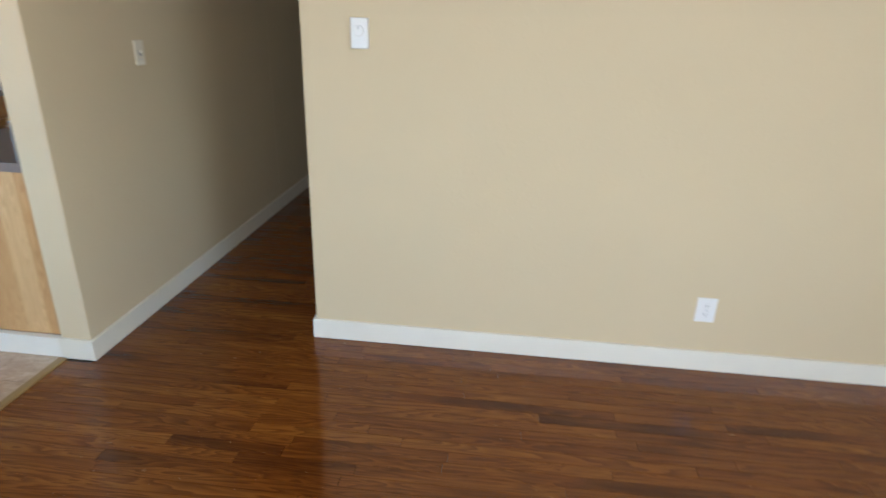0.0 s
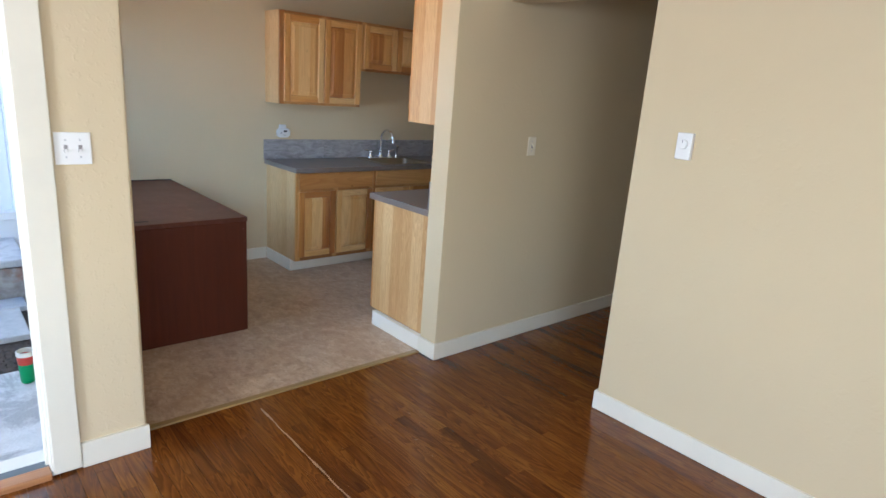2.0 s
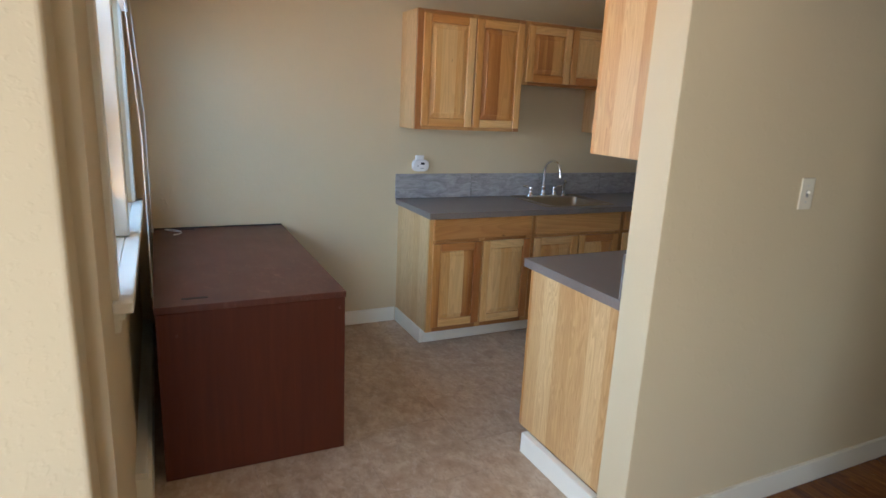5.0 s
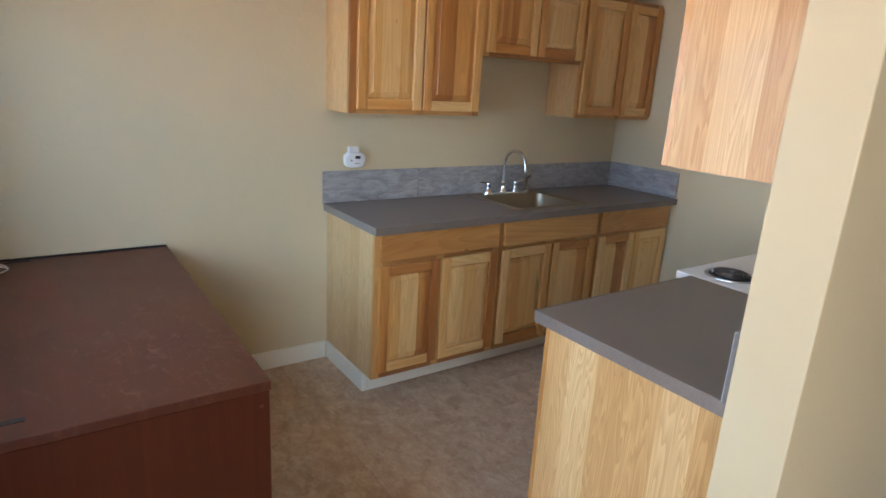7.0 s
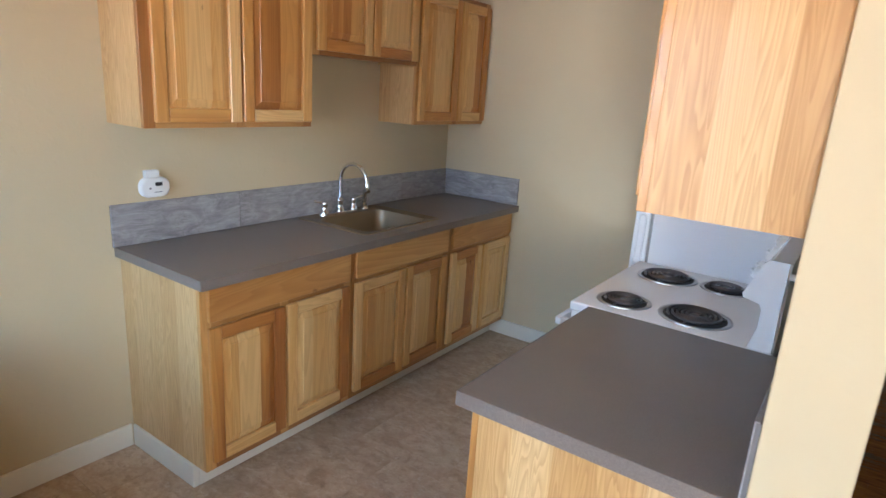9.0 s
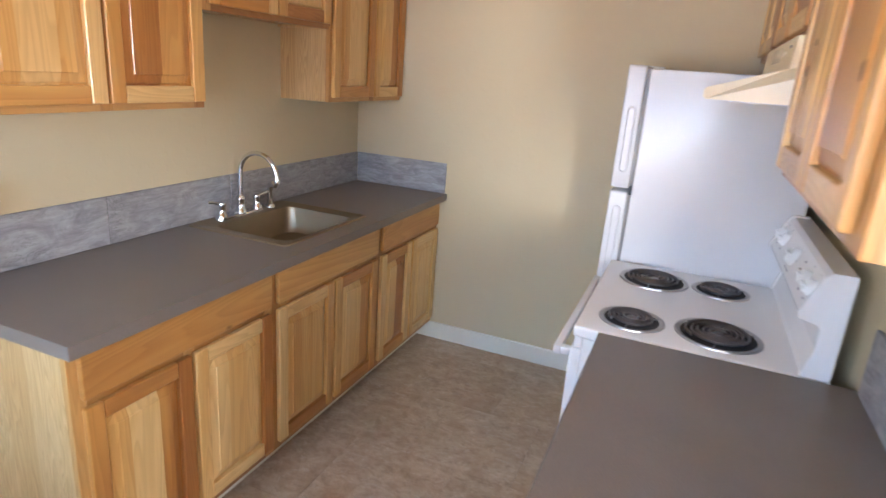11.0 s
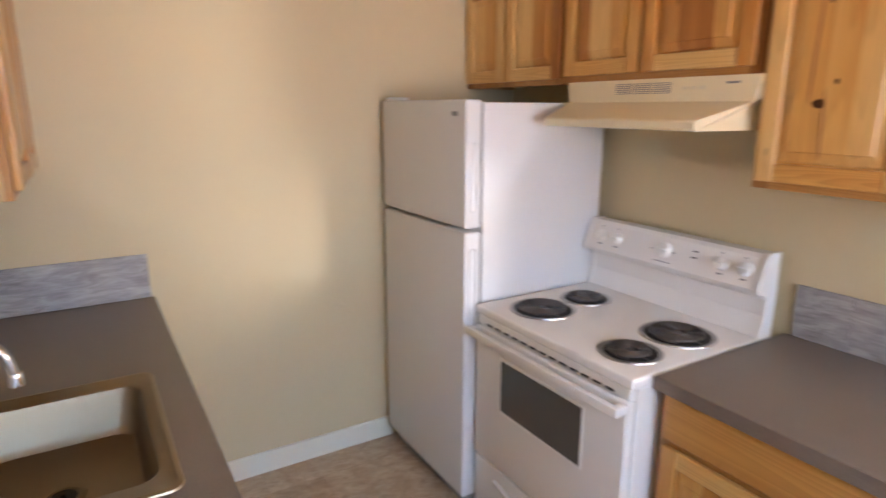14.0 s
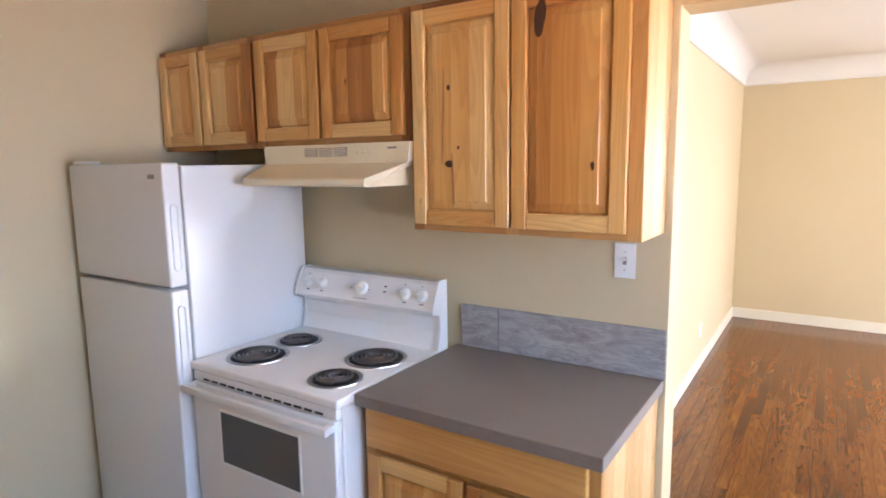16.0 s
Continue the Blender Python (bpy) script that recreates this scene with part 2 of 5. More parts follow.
def mahogany(name, scuffs=0.30, spec=0.5):
    """Worn dark red-brown laminate with white scuffs."""
    n = Nodes(name)
    p = n.place()
    g = n.noise(n.mapped(p, (2.0, 34, 1.6)), 1.0, 5, 0.62, 0.5)
    c = n.ramp(g, [(0.3, (0.062, 0.0125, 0.0040)), (0.55, (0.074, 0.0155, 0.0046)), (0.8, (0.090, 0.0200, 0.0058))])
    spot = n.add("ShaderNodeVectorMath", operation="DISTANCE")
    n.link(p, spot.inputs[0])
    spot.inputs[1].default_value = (-2.82, 1.44, 0.76)
    worn = n.ramp(n.math("ADD", spot.outputs["Value"], n.math("MULTIPLY", n.noise(p, 5, 4), 0.30)), [(0.25, (1, 1, 1)), (0.85, (0, 0, 0))])
    scuff = n.ramp(n.noise(n.mapped(p, (13, 21, 6)), 1.0, 12, 0.86, 1.2), [(0.53, (0, 0, 0)), (0.61, (1, 1, 1))])
    c = n.mix(n.math("MULTIPLY", n.math("MULTIPLY", worn, scuff), scuffs), c, (0.36, 0.20, 0.15))
    line = n.ramp(n.noise(n.mapped(p, (7, 95, 2)), 1.0, 5, 0.6, 3.0), [(0.700, (0, 0, 0)), (0.715, (1, 1, 1))])
    c = n.mix(n.math("MULTIPLY", n.math("MULTIPLY", line, n.ramp(spot.outputs["Value"], [(0.5, (1, 1, 1)), (1.3, (0, 0, 0))])), scuffs * 0.7), c, (0.30, 0.17, 0.13))
    n.bump(n.noise(p, 160, 3), 0.05, 0.001)
    return n.done(c, n.math("ADD", n.math("MULTIPLY", n.noise(p, 6, 5), 0.12), 0.36), spec=spec)


def metal(name, colour, rough, brushed=False):
    n = Nodes(name)
    p = n.place()
    f = n.noise(n.mapped(p, (30, 500, 30)) if brushed else p, 1.0 if brushed else 14, 4, 0.6)
    stain = n.noise(p, 7, 5, 0.6)
    if brushed:
        n.bump(f, 0.05, 0.0006)
    return n.done(n.mix(n.math("MULTIPLY", stain, 0.35), colour, tuple(v * 0.7 for v in colour)), n.math("ADD", n.math("MULTIPLY", stain, 0.10), rough - 0.03), metal=1.0)


def rough_stone(name, a, b, scale=6.0, rel=0.6, rough=0.9, patches=None):
    n = Nodes(name)
    p = n.place(5.0)
    f = n.noise(p, scale, 8, 0.65, 0.4)
    c = n.ramp(f, [(0.3, a), (0.7, b)])
    if patches:
        c = n.mix(n.ramp(n.noise(p, 3.0, 7, 0.7, 0.6), [(0.47, (0, 0, 0)), (0.56, (1, 1, 1))]), c, patches)
    n.bump(n.math("ADD", f, n.math("MULTIPLY", n.noise(p, scale * 14, 4), 0.4)), rel, 0.01)
    return n.done(c, rough)


def plain(name, colour, rough=0.5, metallic=0.0, vary=0.08):
    n = Nodes(name)
    f = n.noise(n.place(3.0), 18, 4)
    return n.done(n.mix(f, tuple(v * (1 - vary) for v in colour), tuple(min(1, v * (1 + vary)) for v in colour)), rough, metal=metallic)


def glass(name):
    n = Nodes(name)
    n.bsdf.inputs["Transmission Weight"].default_value, n.bsdf.inputs["IOR"].default_value = 1.0, 1.45
    return n.done((0.97, 0.99, 0.985), 0.02)


HICKORY = [(0.80, 0.535, 0.215), (0.72, 0.41, 0.120), (0.58, 0.270, 0.062), (0.35, 0.130, 0.029)]
M = {
    "wall": paint("tan_wall_paint", (0.607, 0.505, 0.314)),
    "wall_rough": paint("tan_rough_wall_paint", (0.607, 0.505, 0.314), peel=0.27, coarse=90),
    "ceiling": paint("ceiling_paint", (0.76, 0.74, 0.69), peel=0.3, coarse=40),
    "trim": enamel("cream_trim_paint", (0.74, 0.70, 0.565), 0.38, 0.10, 0.16),
    "white_trim": enamel("white_trim_paint", (0.78, 0.745, 0.63), 0.36, 0.10, 0.14),
    "stave": wood("hickory_upright", HICKORY, 2, grain=0.8),
    "rail": wood("hickory_level", HICKORY, 1, grain=0.9, contrast=1.15),
    # Face frames: same hickory, with the shade between doors put into darker tones.
    "frame": wood("hickory_shaded_frame", [(0.62, 0.345, 0.110), (0.52, 0.260, 0.072), (0.40, 0.180, 0.048), (0.26, 0.105, 0.030)], 2, grain=0.8),
    "frame_level": wood("hickory_shaded_rail", [(0.58, 0.315, 0.100), (0.47, 0.230, 0.064), (0.36, 0.160, 0.042), (0.24, 0.098, 0.028)], 1, grain=0.9),
    "drawer": wood("hickory_drawer", [(0.83, 0.575, 0.255), (0.78, 0.49, 0.180), (0.70, 0.385, 0.110), (0.50, 0.23, 0.056)], 1, grain=0.55, contrast=1.0),
    "veneer_y": wood("hickory_veneer_end", [(0.74, 0.515, 0.245), (0.69, 0.455, 0.200), (0.63, 0.390, 0.155), (0.54, 0.315, 0.112)], 2, 0.42, 0.105, (0, 0), 0.1, False, 1.6, 1.9),
    "wood_floor": plank_floor("red_brown_oak_floor"),
    "threshold": wood("golden_oak_threshold", [(0.46, 0.33, 0.13), (0.38, 0.26, 0.095), (0.28, 0.185, 0.062)], 1, 0.35, knots=False),
    "door_sill": wood("worn_pine_sill", [(0.50, 0.27, 0.11), (0.42, 0.20, 0.075), (0.30, 0.13, 0.045)], 1, 0.4, knots=False),
    "vinyl": vinyl("travertine_vinyl"),
    "seam": plain("dark_seam", (0.16, 0.125, 0.09), 0.8),
    "laminate": laminate("grey_brown_laminate"),
    "splash": splash_tile("grey_wood_look_tile"),
    "grout": plain("grey_grout", (0.16, 0.15, 0.145), 0.9),
    "mahogany": mahogany("mahogany_laminate"),
    "mahogany_side": mahogany("mahogany_panel", 0.03, 0.30),
    "appliance": enamel("white_appliance_enamel", (0.72, 0.72, 0.715), 0.25, 0.13, 0.0, 130),
    "stove_white": enamel("white_stove_enamel", (0.82, 0.80, 0.765), 0.20, 0.03, 0.02, 20),
    "almond": enamel("almond_hood_enamel", (0.82, 0.73, 0.51), 0.32, 0.03, 0.05, 20),
    "plastic": plain("white_plastic", (0.80, 0.80, 0.77), 0.35, vary=0.02),
    "ivory": plain("ivory_plastic", (0.74, 0.68, 0.53), 0.35, vary=0.02),
    "grey_plastic": plain("grey_plastic", (0.26, 0.25, 0.24), 0.45),
    "dark": plain("black_rubber", (0.018, 0.018, 0.019), 0.6),
    "coil": metal("blackened_coil", (0.20, 0.195, 0.20), 0.42),
    "pan": metal("heat_dulled_chrome", (0.42, 0.41, 0.40), 0.32),
    "chrome": metal("polished_chrome", (0.86, 0.87, 0.88), 0.07),
    "steel": metal("brushed_steel", (0.35, 0.285, 0.20), 0.40, True),
    "oven_glass": plain("smoked_oven_glass", (0.10, 0.10, 0.097), 0.12, vary=0.02),
    "glass": glass("window_glass"),
    "globe": plain("opal_glass", (0.86, 0.86, 0.84), 0.16, vary=0.01),
    "concrete": rough_stone("worn_concrete", (0.52, 0.52, 0.51), (0.70, 0.70, 0.69), 5, patches=(0.40, 0.40, 0.40)),
    "block": rough_stone("crumbling_block", (0.20, 0.17, 0.15), (0.46, 0.44, 0.41), 9, 0.9, patches=(0.30, 0.17, 0.12)),
    "paver": rough_stone("pale_paver", (0.40, 0.41, 0.42), (0.52, 0.53, 0.53), 16, 0.3),
    "soil": rough_stone("dark_soil", (0.025, 0.018, 0.013), (0.095, 0.070, 0.052), 22, 1.0),
    "mat": plain("grey_rubber_mat", (0.30, 0.33, 0.36), 0.75),
    "mat_border": plain("dark_grey_mat_border", (0.13, 0.15, 0.16), 0.7),
    "siding": paint("white_siding_paint", (0.86, 0.86, 0.85), 0.6, 0.2, 30),
    "leaf": plain("weed_leaf", (0.055, 0.115, 0.028), 0.55, vary=0.4),
    "can_green": plain("green_can_paint", (0.02, 0.28, 0.085), 0.35),
    "can_red": plain("red_can_paint", (0.48, 0.05, 0.03), 0.35),
    "paper": plain("cream_paper", (0.75, 0.73, 0.64), 0.6),
    "aluminium": metal("dull_aluminium", (0.55, 0.56, 0.57), 0.38),
    "roofing": rough_stone("grey_roofing", (0.06, 0.06, 0.06), (0.12, 0.12, 0.115), 20),
    "filler": plain("pale_seam_filler", (0.36, 0.20, 0.085), 0.5, vary=0.45),
    "cord": plain("white_cord", (0.80, 0.79, 0.75), 0.7),
    "text": plain("grey_print", (0.22, 0.22, 0.23), 0.6),
    "streak": plain("dark_heart_streak", (0.40, 0.195, 0.070), 0.45, vary=0.3),
    "knot": plain("dark_knot", (0.06, 0.022, 0.010), 0.5, vary=0.35),
}


# ---- mesh helpers ----
def box(bm, x0, x1, y0, y1, z0, z1, bevel=0.0, segs=1):
    x0, x1 = sorted((x0, x1))
    y0, y1 = sorted((y0, y1))
    z0, z1 = sorted((z0, z1))
    vs = [bm.verts.new(c) for c in ((x0, y0, z0), (x1, y0, z0), (x1, y1, z0), (x0, y1, z0), (x0, y0, z1), (x1, y0, z1), (x1, y1, z1), (x0, y1, z1))]
    fs = [bm.faces.new([vs[i] for i in f]) for f in ((3, 2, 1, 0), (4, 5, 6, 7), (0, 1, 5, 4), (1, 2, 6, 5), (2, 3, 7, 6), (3, 0, 4, 7))]
    if bevel:
        es = list({e for f in fs for e in f.edges})
        bmesh.ops.bevel(bm, geom=es, offset=bevel, segments=segs, affect="EDGES", profile=0.6)
    return bm


def boxes(*rows, bevel=0.0, segs=1):
    bm = bmesh.new()
    for r in rows:
        box(bm, *r, bevel=bevel, segs=segs)
    return bm


def loft(bm, loops, cap_start=True, cap_end=True):
    rings = [[bm.verts.new(p) for p in loop] for loop in loops]
    for a, b in zip(rings, rings[1:]):
        n = len(a)
        for i in range(n):
            bm.faces.new((a[i], a[(i + 1) % n], b[(i + 1) % n], b[i]))
    if cap_start:
        bm.faces.new(rings[0][::-1])
    if cap_end:
        bm.faces.new(rings[-1])
    return bm


def lathe(bm, profile, centre, n=24, axis=2, cap=True):
    """Turns (radius, height) pairs round an axis through centre."""
    u, v = [k for k in range(3) if k != axis]
    loops = []
    for r, h in profile:
        loop = []
        for i in range(n):
            a = 2 * math.pi * i / n
            p = [0, 0, 0]
            p[u], p[v], p[axis] = r * math.cos(a), r * math.sin(a), h
            loop.append(tuple(p[k] + centre[k] for k in range(3)))
        loops.append(loop)
    return loft(bm, loops, cap, cap)


def tube(bm, points, radius, n=10, squash=1.0):
    """A round bar along a line of points; radius may be one number or one for each point."""
    pts = [Vector(p) for p in points]
    loops, side = [], None
    for i, p in enumerate(pts):
        d = (pts[min(i + 1, len(pts) - 1)] - pts[max(i - 1, 0)]).normalized()
        if side is None:
            side = d.orthogonal().normalized()
        side = (side - d * side.dot(d)).normalized()
        up = d.cross(side)
        r = radius[i] if isinstance(radius, (list, tuple)) else radius
        loops.append([tuple(p + side * (r * math.cos(2 * math.pi * k / n)) + up * (r * squash * math.sin(2 * math.pi * k / n))) for k in range(n)])
    return loft(bm, loops)


def rrect(cx, cy, w, h, r, z, n=5):
    """A rounded rectangle in the level plane."""
    out = []
    for qx, qy, a0 in ((1, 1, 0), (-1, 1, 90), (-1, -1, 180), (1, -1, 270)):
        for k in range(n + 1):
            a = radians(a0 + 90 * k / n)
            out.append((cx + qx * (w / 2 - r) + r * math.cos(a), cy + qy * (h / 2 - r) + r * math.sin(a), z))
    return out


def finish(bm, name, material, smooth=False):
    bmesh.ops.recalc_face_normals(bm, faces=bm.faces)
    me = bpy.data.meshes.new(name)
    bm.to_mesh(me)
    bm.free()
    me.materials.append(material)
    if smooth:
        me.shade_smooth()
        me.set_sharp_from_angle(angle=radians(38))
    return me


def part(name, bm, material, parent, label="", smooth=False):
    """One mesh under a thing or a part. Meshes are written in world coordinates."""
    ob = new(name, finish(bm, name, material, smooth))
    ob.parent = parent
    off = Vector((0, 0, 0))
    up = parent
    while up is not None:
        off += up.location
        up = up.parent
    ob.location = -off
    return tagged(ob, label)


def thing(name, base, label, category, group="", kind=""):
    ob = new(name)
    ob.empty_display_size = 0.1
    ob.location = base
    return tagged(ob, label, category, group, kind)


def solid(name, bm, material, label, category, kind="", smooth=False, group=""):
    return tagged(new(name, finish(bm, name, material, smooth)), label, category, group, kind)


def structure(name, bm, material, label, category, smooth=False):
    return solid(name, bm, material, label, category, "structure", smooth)

# ---- the large structure ----
KX0, KX1 = -3.97, -1.612         # kitchen: sink wall face, stove wall face
KY0, KY1 = 0.735, 4.685          # kitchen: window wall face, back wall face
LX0, LX1 = -1.466, 3.20           # living room: door wall face, far wall face
LY0, LY1 = -3.20, 2.726          # living room: window wall face, long wall face
HX1, HY1 = -0.526, 6.50           # hall: side wall face, end wall face
PART_END, POST_END = 2.350, 0.699
KCEIL, LCEIL, COVE = 2.50, 2.58, 0.165
HEAD = 2.128
TOP = 2.70
WINX0, WINX1, WINZ0, WINZ1 = -3.74, -2.02, 0.955, 2.06
DOORY0, DOORY1, DOORZ = -0.52, 0.346, 2.04
GROUND = -0.15
T = 0.145

structure("wall_sink", boxes((KX0 - T, KX0, KY0 - T, KY1 + T, GROUND, TOP)), M["wall"], "tan painted plaster wall behind the kitchen sink", "wall")
structure("wall_back", boxes((KX0, LX0, KY1, KY1 + T, 0, TOP)), M["wall"], "tan painted wall closing the end of the kitchen", "wall")
structure("wall_kitchen_window", boxes((KX0, WINX0, KY0 - T, KY0, GROUND, TOP), (WINX1, KX1, KY0 - T, KY0, GROUND, TOP),
          (WINX0, WINX1, KY0 - T, KY0, GROUND, WINZ0), (WINX0, WINX1, KY0 - T, KY0, WINZ1, TOP)), M["wall"], "tan painted kitchen wall with a wide window opening", "wall")
structure("wall_partition", boxes((KX1, LX0, PART_END, KY1, 0, TOP), bevel=0.004, segs=2), M["wall"], "tan painted partition between kitchen and hall", "wall")
structure("wall_post", boxes((KX1, LX0, DOORY1 + 0.03, POST_END, GROUND, TOP, ), bevel=0.012, segs=3), M["wall_rough"], "narrow tan painted wall with rounded corner beside the entrance door", "wall")
structure("wall_kitchen_header", boxes((KX1, LX0, POST_END, PART_END, HEAD, TOP)), M["wall"], "tan painted header over the kitchen opening", "wall")
structure("wall_entrance", boxes((LX0 - T, LX0, DOORY0 - 0.03, DOORY1 + 0.03, DOORZ + 0.03, TOP), (LX0 - T, LX0, LY0 - T, DOORY0 - 0.03, GROUND, TOP)), M["wall"], "tan painted living room wall with the entrance door opening", "wall")
structure("wall_long", boxes((HX1, LX1, LY1, LY1 + T, 0, TOP)), M["wall"], "long tan painted living room wall", "wall")
structure("wall_hall_header", boxes((LX0, HX1, LY1, LY1 + T, 2.138, TOP)), M["wall"], "tan painted header over the hall opening", "wall")
structure("wall_hall_side", boxes((HX1, HX1 + T, LY1 + T, HY1 + T, 0, TOP)), M["wall"], "tan painted side wall of the hall", "wall")
structure("wall_hall_end", boxes((KX1 - 1.2, HX1, HY1, HY1 + T, 0, TOP)), M["wall"], "tan painted wall at the end of the hall", "wall")
structure("wall_hall_left", boxes((LX0 - T, LX0, KY1 + T, HY1, 0, TOP)), M["wall"], "tan painted left wall at the far end of the hall", "wall")
# The opening in the far wall is unseen, cut for the east fill lamp.
EWY0, EWY1 = -2.05, 0.25
structure("wall_far", boxes((LX1, LX1 + T, LY0 - T, EWY0, 0, TOP), (LX1, LX1 + T, EWY1, LY1 + T, 0, TOP), (LX1, LX1 + T, EWY0, EWY1, 0, 0.75), (LX1, LX1 + T, EWY0, EWY1, 2.12, TOP)), M["wall"], "tan painted far wall of the living room", "wall")
# Unseen wall; its window opening is added for the south fill lamp.
SWX0, SWX1, SWZ0, SWZ1 = -0.03, 0.97, 0.75, 2.12
structure("wall_south", boxes((LX0, SWX0, LY0 - T, LY0, 0, TOP), (SWX1, LX1, LY0 - T, LY0, 0, TOP), (SWX0, SWX1, LY0 - T, LY0, 0, SWZ0), (SWX0, SWX1, LY0 - T, LY0, SWZ1, TOP)), M["wall"], "unseen tan painted living room wall with an added window opening", "wall")
structure("ceiling_kitchen", boxes((KX0, KX1, KY0, KY1, KCEIL, KCEIL + 0.03)), M["ceiling"], "off-white painted kitchen ceiling", "ceiling")
structure("ceiling_hall", boxes((LX0, HX1, LY1 + T, HY1, 2.47, 2.50)), M["ceiling"], "off-white painted hall ceiling", "ceiling")
structure("ceiling_living", boxes((LX0, LX1, LY0, LY1, LCEIL, LCEIL + 0.03)), M["ceiling"], "off-white painted living room ceiling", "ceiling")
# Unseen roof over the rooms; its eave is added to shade yard and window.
structure("roof", boxes((KX0 - 0.6, LX1 + 0.6, KY0 - 0.95, HY1 + 0.7, TOP, TOP + 0.1), (LX0 - 0.12, LX1 + 0.6, LY0 - 0.5, KY0 - 0.95, TOP, TOP + 0.1)), M["roofing"], "unseen flat grey roof with a deep eave, added to cast shade", "roof")

# Coved cornice along the tops of the living room walls.
def cove(bm, a, b, inward, up=LCEIL - 0.002, r=COVE):
    a, b, n = Vector(a), Vector(b), Vector(inward)
    prof = [(0.002, -r - 0.028), (0.016, -r - 0.026), (0.022, -r - 0.014), (0.016, -r)]
    for k in range(9):
        t = radians(90 * k / 8)
        prof.append((0.014 + r * (1 - math.cos(t)), -r + r * math.sin(t)))
    prof.append((0.002, 0.0))
    loops = [[tuple(p + n * u + Vector((0, 0, up + w))) for u, w in prof] for p in (a, b)]
    return loft(bm, loops)

for name, a, b, inw in (("cornice_long", (LX0, LY1, 0), (LX1, LY1, 0), (0, -1, 0)), ("cornice_far", (LX1, LY1, 0), (LX1, LY0, 0), (-1, 0, 0)),
                        ("cornice_entrance", (LX0, LY0, 0), (LX0, LY1, 0), (1, 0, 0)), ("cornice_south", (LX0, LY0, 0), (LX1, LY0, 0), (0, 1, 0))):
    structure(name, cove(bmesh.new(), a, b, inw), M["ceiling"], "white coved plaster cornice", "cornice", smooth=True)

# Baseboards: plain boards with an eased top edge, set proud of the walls.
def board(name, *rows, mat="white_trim", label="white painted wooden baseboard"):
    return structure(name, boxes(*rows, bevel=0.004, segs=2), M[mat], label, "baseboard")

B, BH = 0.015, 0.105
board("baseboard_long", (HX1 - B, LX1, LY1 - B, LY1 + 0.002, 0.0018, BH), (HX1 - B, HX1 + 0.002, LY1 + 0.001, HY1, 0.0018, BH))
board("baseboard_partition", (LX0 - 0.002, LX0 + B, PART_END + 0.001, 5.739, 0.0018, BH), (KX1 - 0.005, LX0 + B, PART_END - B, PART_END + 0.002, 0.0018, BH), mat="trim", label="cream painted wooden baseboard")
board("baseboard_far", (LX1 - B, LX1 + 0.002, LY0, LY1 - B, 0.0018, BH))
board("baseboard_post", (LX0 - 0.002, LX0 + B, 0.447, POST_END + 0.010, 0.0018, 0.115), mat="trim", label="cream painted baseboard with a scuffed corner")
board("baseboard_back", (-3.50, -2.34, KY1 - B, KY1 + 0.002, 0.004, BH))
board("baseboard_sink", (KX0 - 0.002, KX0 + B, KY0, 2.396, 0.004, BH))
board("baseboard_window", (KX0 + B, -2.256, KY0 - 0.002, KY0 + 0.036, 0.004, 0.030), (KX0 + B, -2.254, KY0 - 0.002, KY0 + 0.055, 0.0305, 0.175), (KX0 + B, -2.256, KY0 - 0.002, KY0 + 0.040, 0.1755, 0.200), mat="trim", label="deep cream baseboard with a moulded cut end under the window")
board("baseboard_hall_end", (LX0, HX1 - B, HY1 - B, HY1 + 0.002, 0.0018, BH))
board("baseboard_entrance", (LX0 - 0.002, LX0 + B, LY0, DOORY0 - 0.1, 0.0018, BH))
board("hall_door_casing", (LX0 - 0.002, LX0 + 0.020, 5.74, 5.83, 0.004, 2.09), (LX0 - 0.002, LX0 + 0.019, 5.831, HY1 - 0.02, 2.0, 2.089), label="white painted door casing in the hall")

# Entrance door opening: casing, jambs, stops and sill.
door = thing("door_1", (LX0, -0.07, 0), "open entrance doorway with cream painted casing and worn wooden sill", "door", kind="structure")
part("casing", boxes((LX0 - 0.002, LX0 + 0.02, DOORY1, 0.446, 0.012, DOORZ + 0.09), bevel=0.004, segs=2), M["trim"], door)
part("casing", boxes((LX0 - 0.002, LX0 + 0.02, DOORY0 - 0.096, DOORY0, 0.012, DOORZ + 0.09), bevel=0.004, segs=2), M["trim"], door)
part("casing", boxes((LX0 - 0.002, LX0 + 0.019, DOORY0 + 0.001, DOORY1 - 0.001, DOORZ, DOORZ + 0.089), bevel=0.004, segs=2), M["trim"], door)
part("jamb", boxes((LX0 - T - 0.02, LX0 - 0.003, DOORY1 - 0.005, DOORY1 + 0.03, -0.02, DOORZ), (LX0 - 0.075, LX0 - 0.06, DOORY1 - 0.018, DOORY1 - 0.004, -0.02, DOORZ - 0.001), bevel=0.002), M["white_trim"], door)
part("jamb", boxes((LX0 - T - 0.02, LX0 - 0.003, DOORY0 - 0.03, DOORY0 + 0.005, -0.02, DOORZ), bevel=0.002), M["white_trim"], door)
part("head_jamb", boxes((LX0 - T - 0.02, LX0 - 0.003, DOORY0 - 0.03, DOORY1 + 0.03, DOORZ + 0.001, DOORZ + 0.03)), M["white_trim"], door)
part("sill", boxes((LX0 - 0.045, LX0 + 0.028, DOORY0 + 0.006, DOORY1 - 0.006, -0.02, 0.026), bevel=0.009, segs=3), M["door_sill"], door, "worn golden wooden sill")
part("metal_threshold", boxes((LX0 - 0.10, LX0 - 0.046, DOORY0 + 0.006, DOORY1 - 0.006, -0.02, 0.020), bevel=0.004), M["mat_border"], door, "blue-grey metal threshold strip")
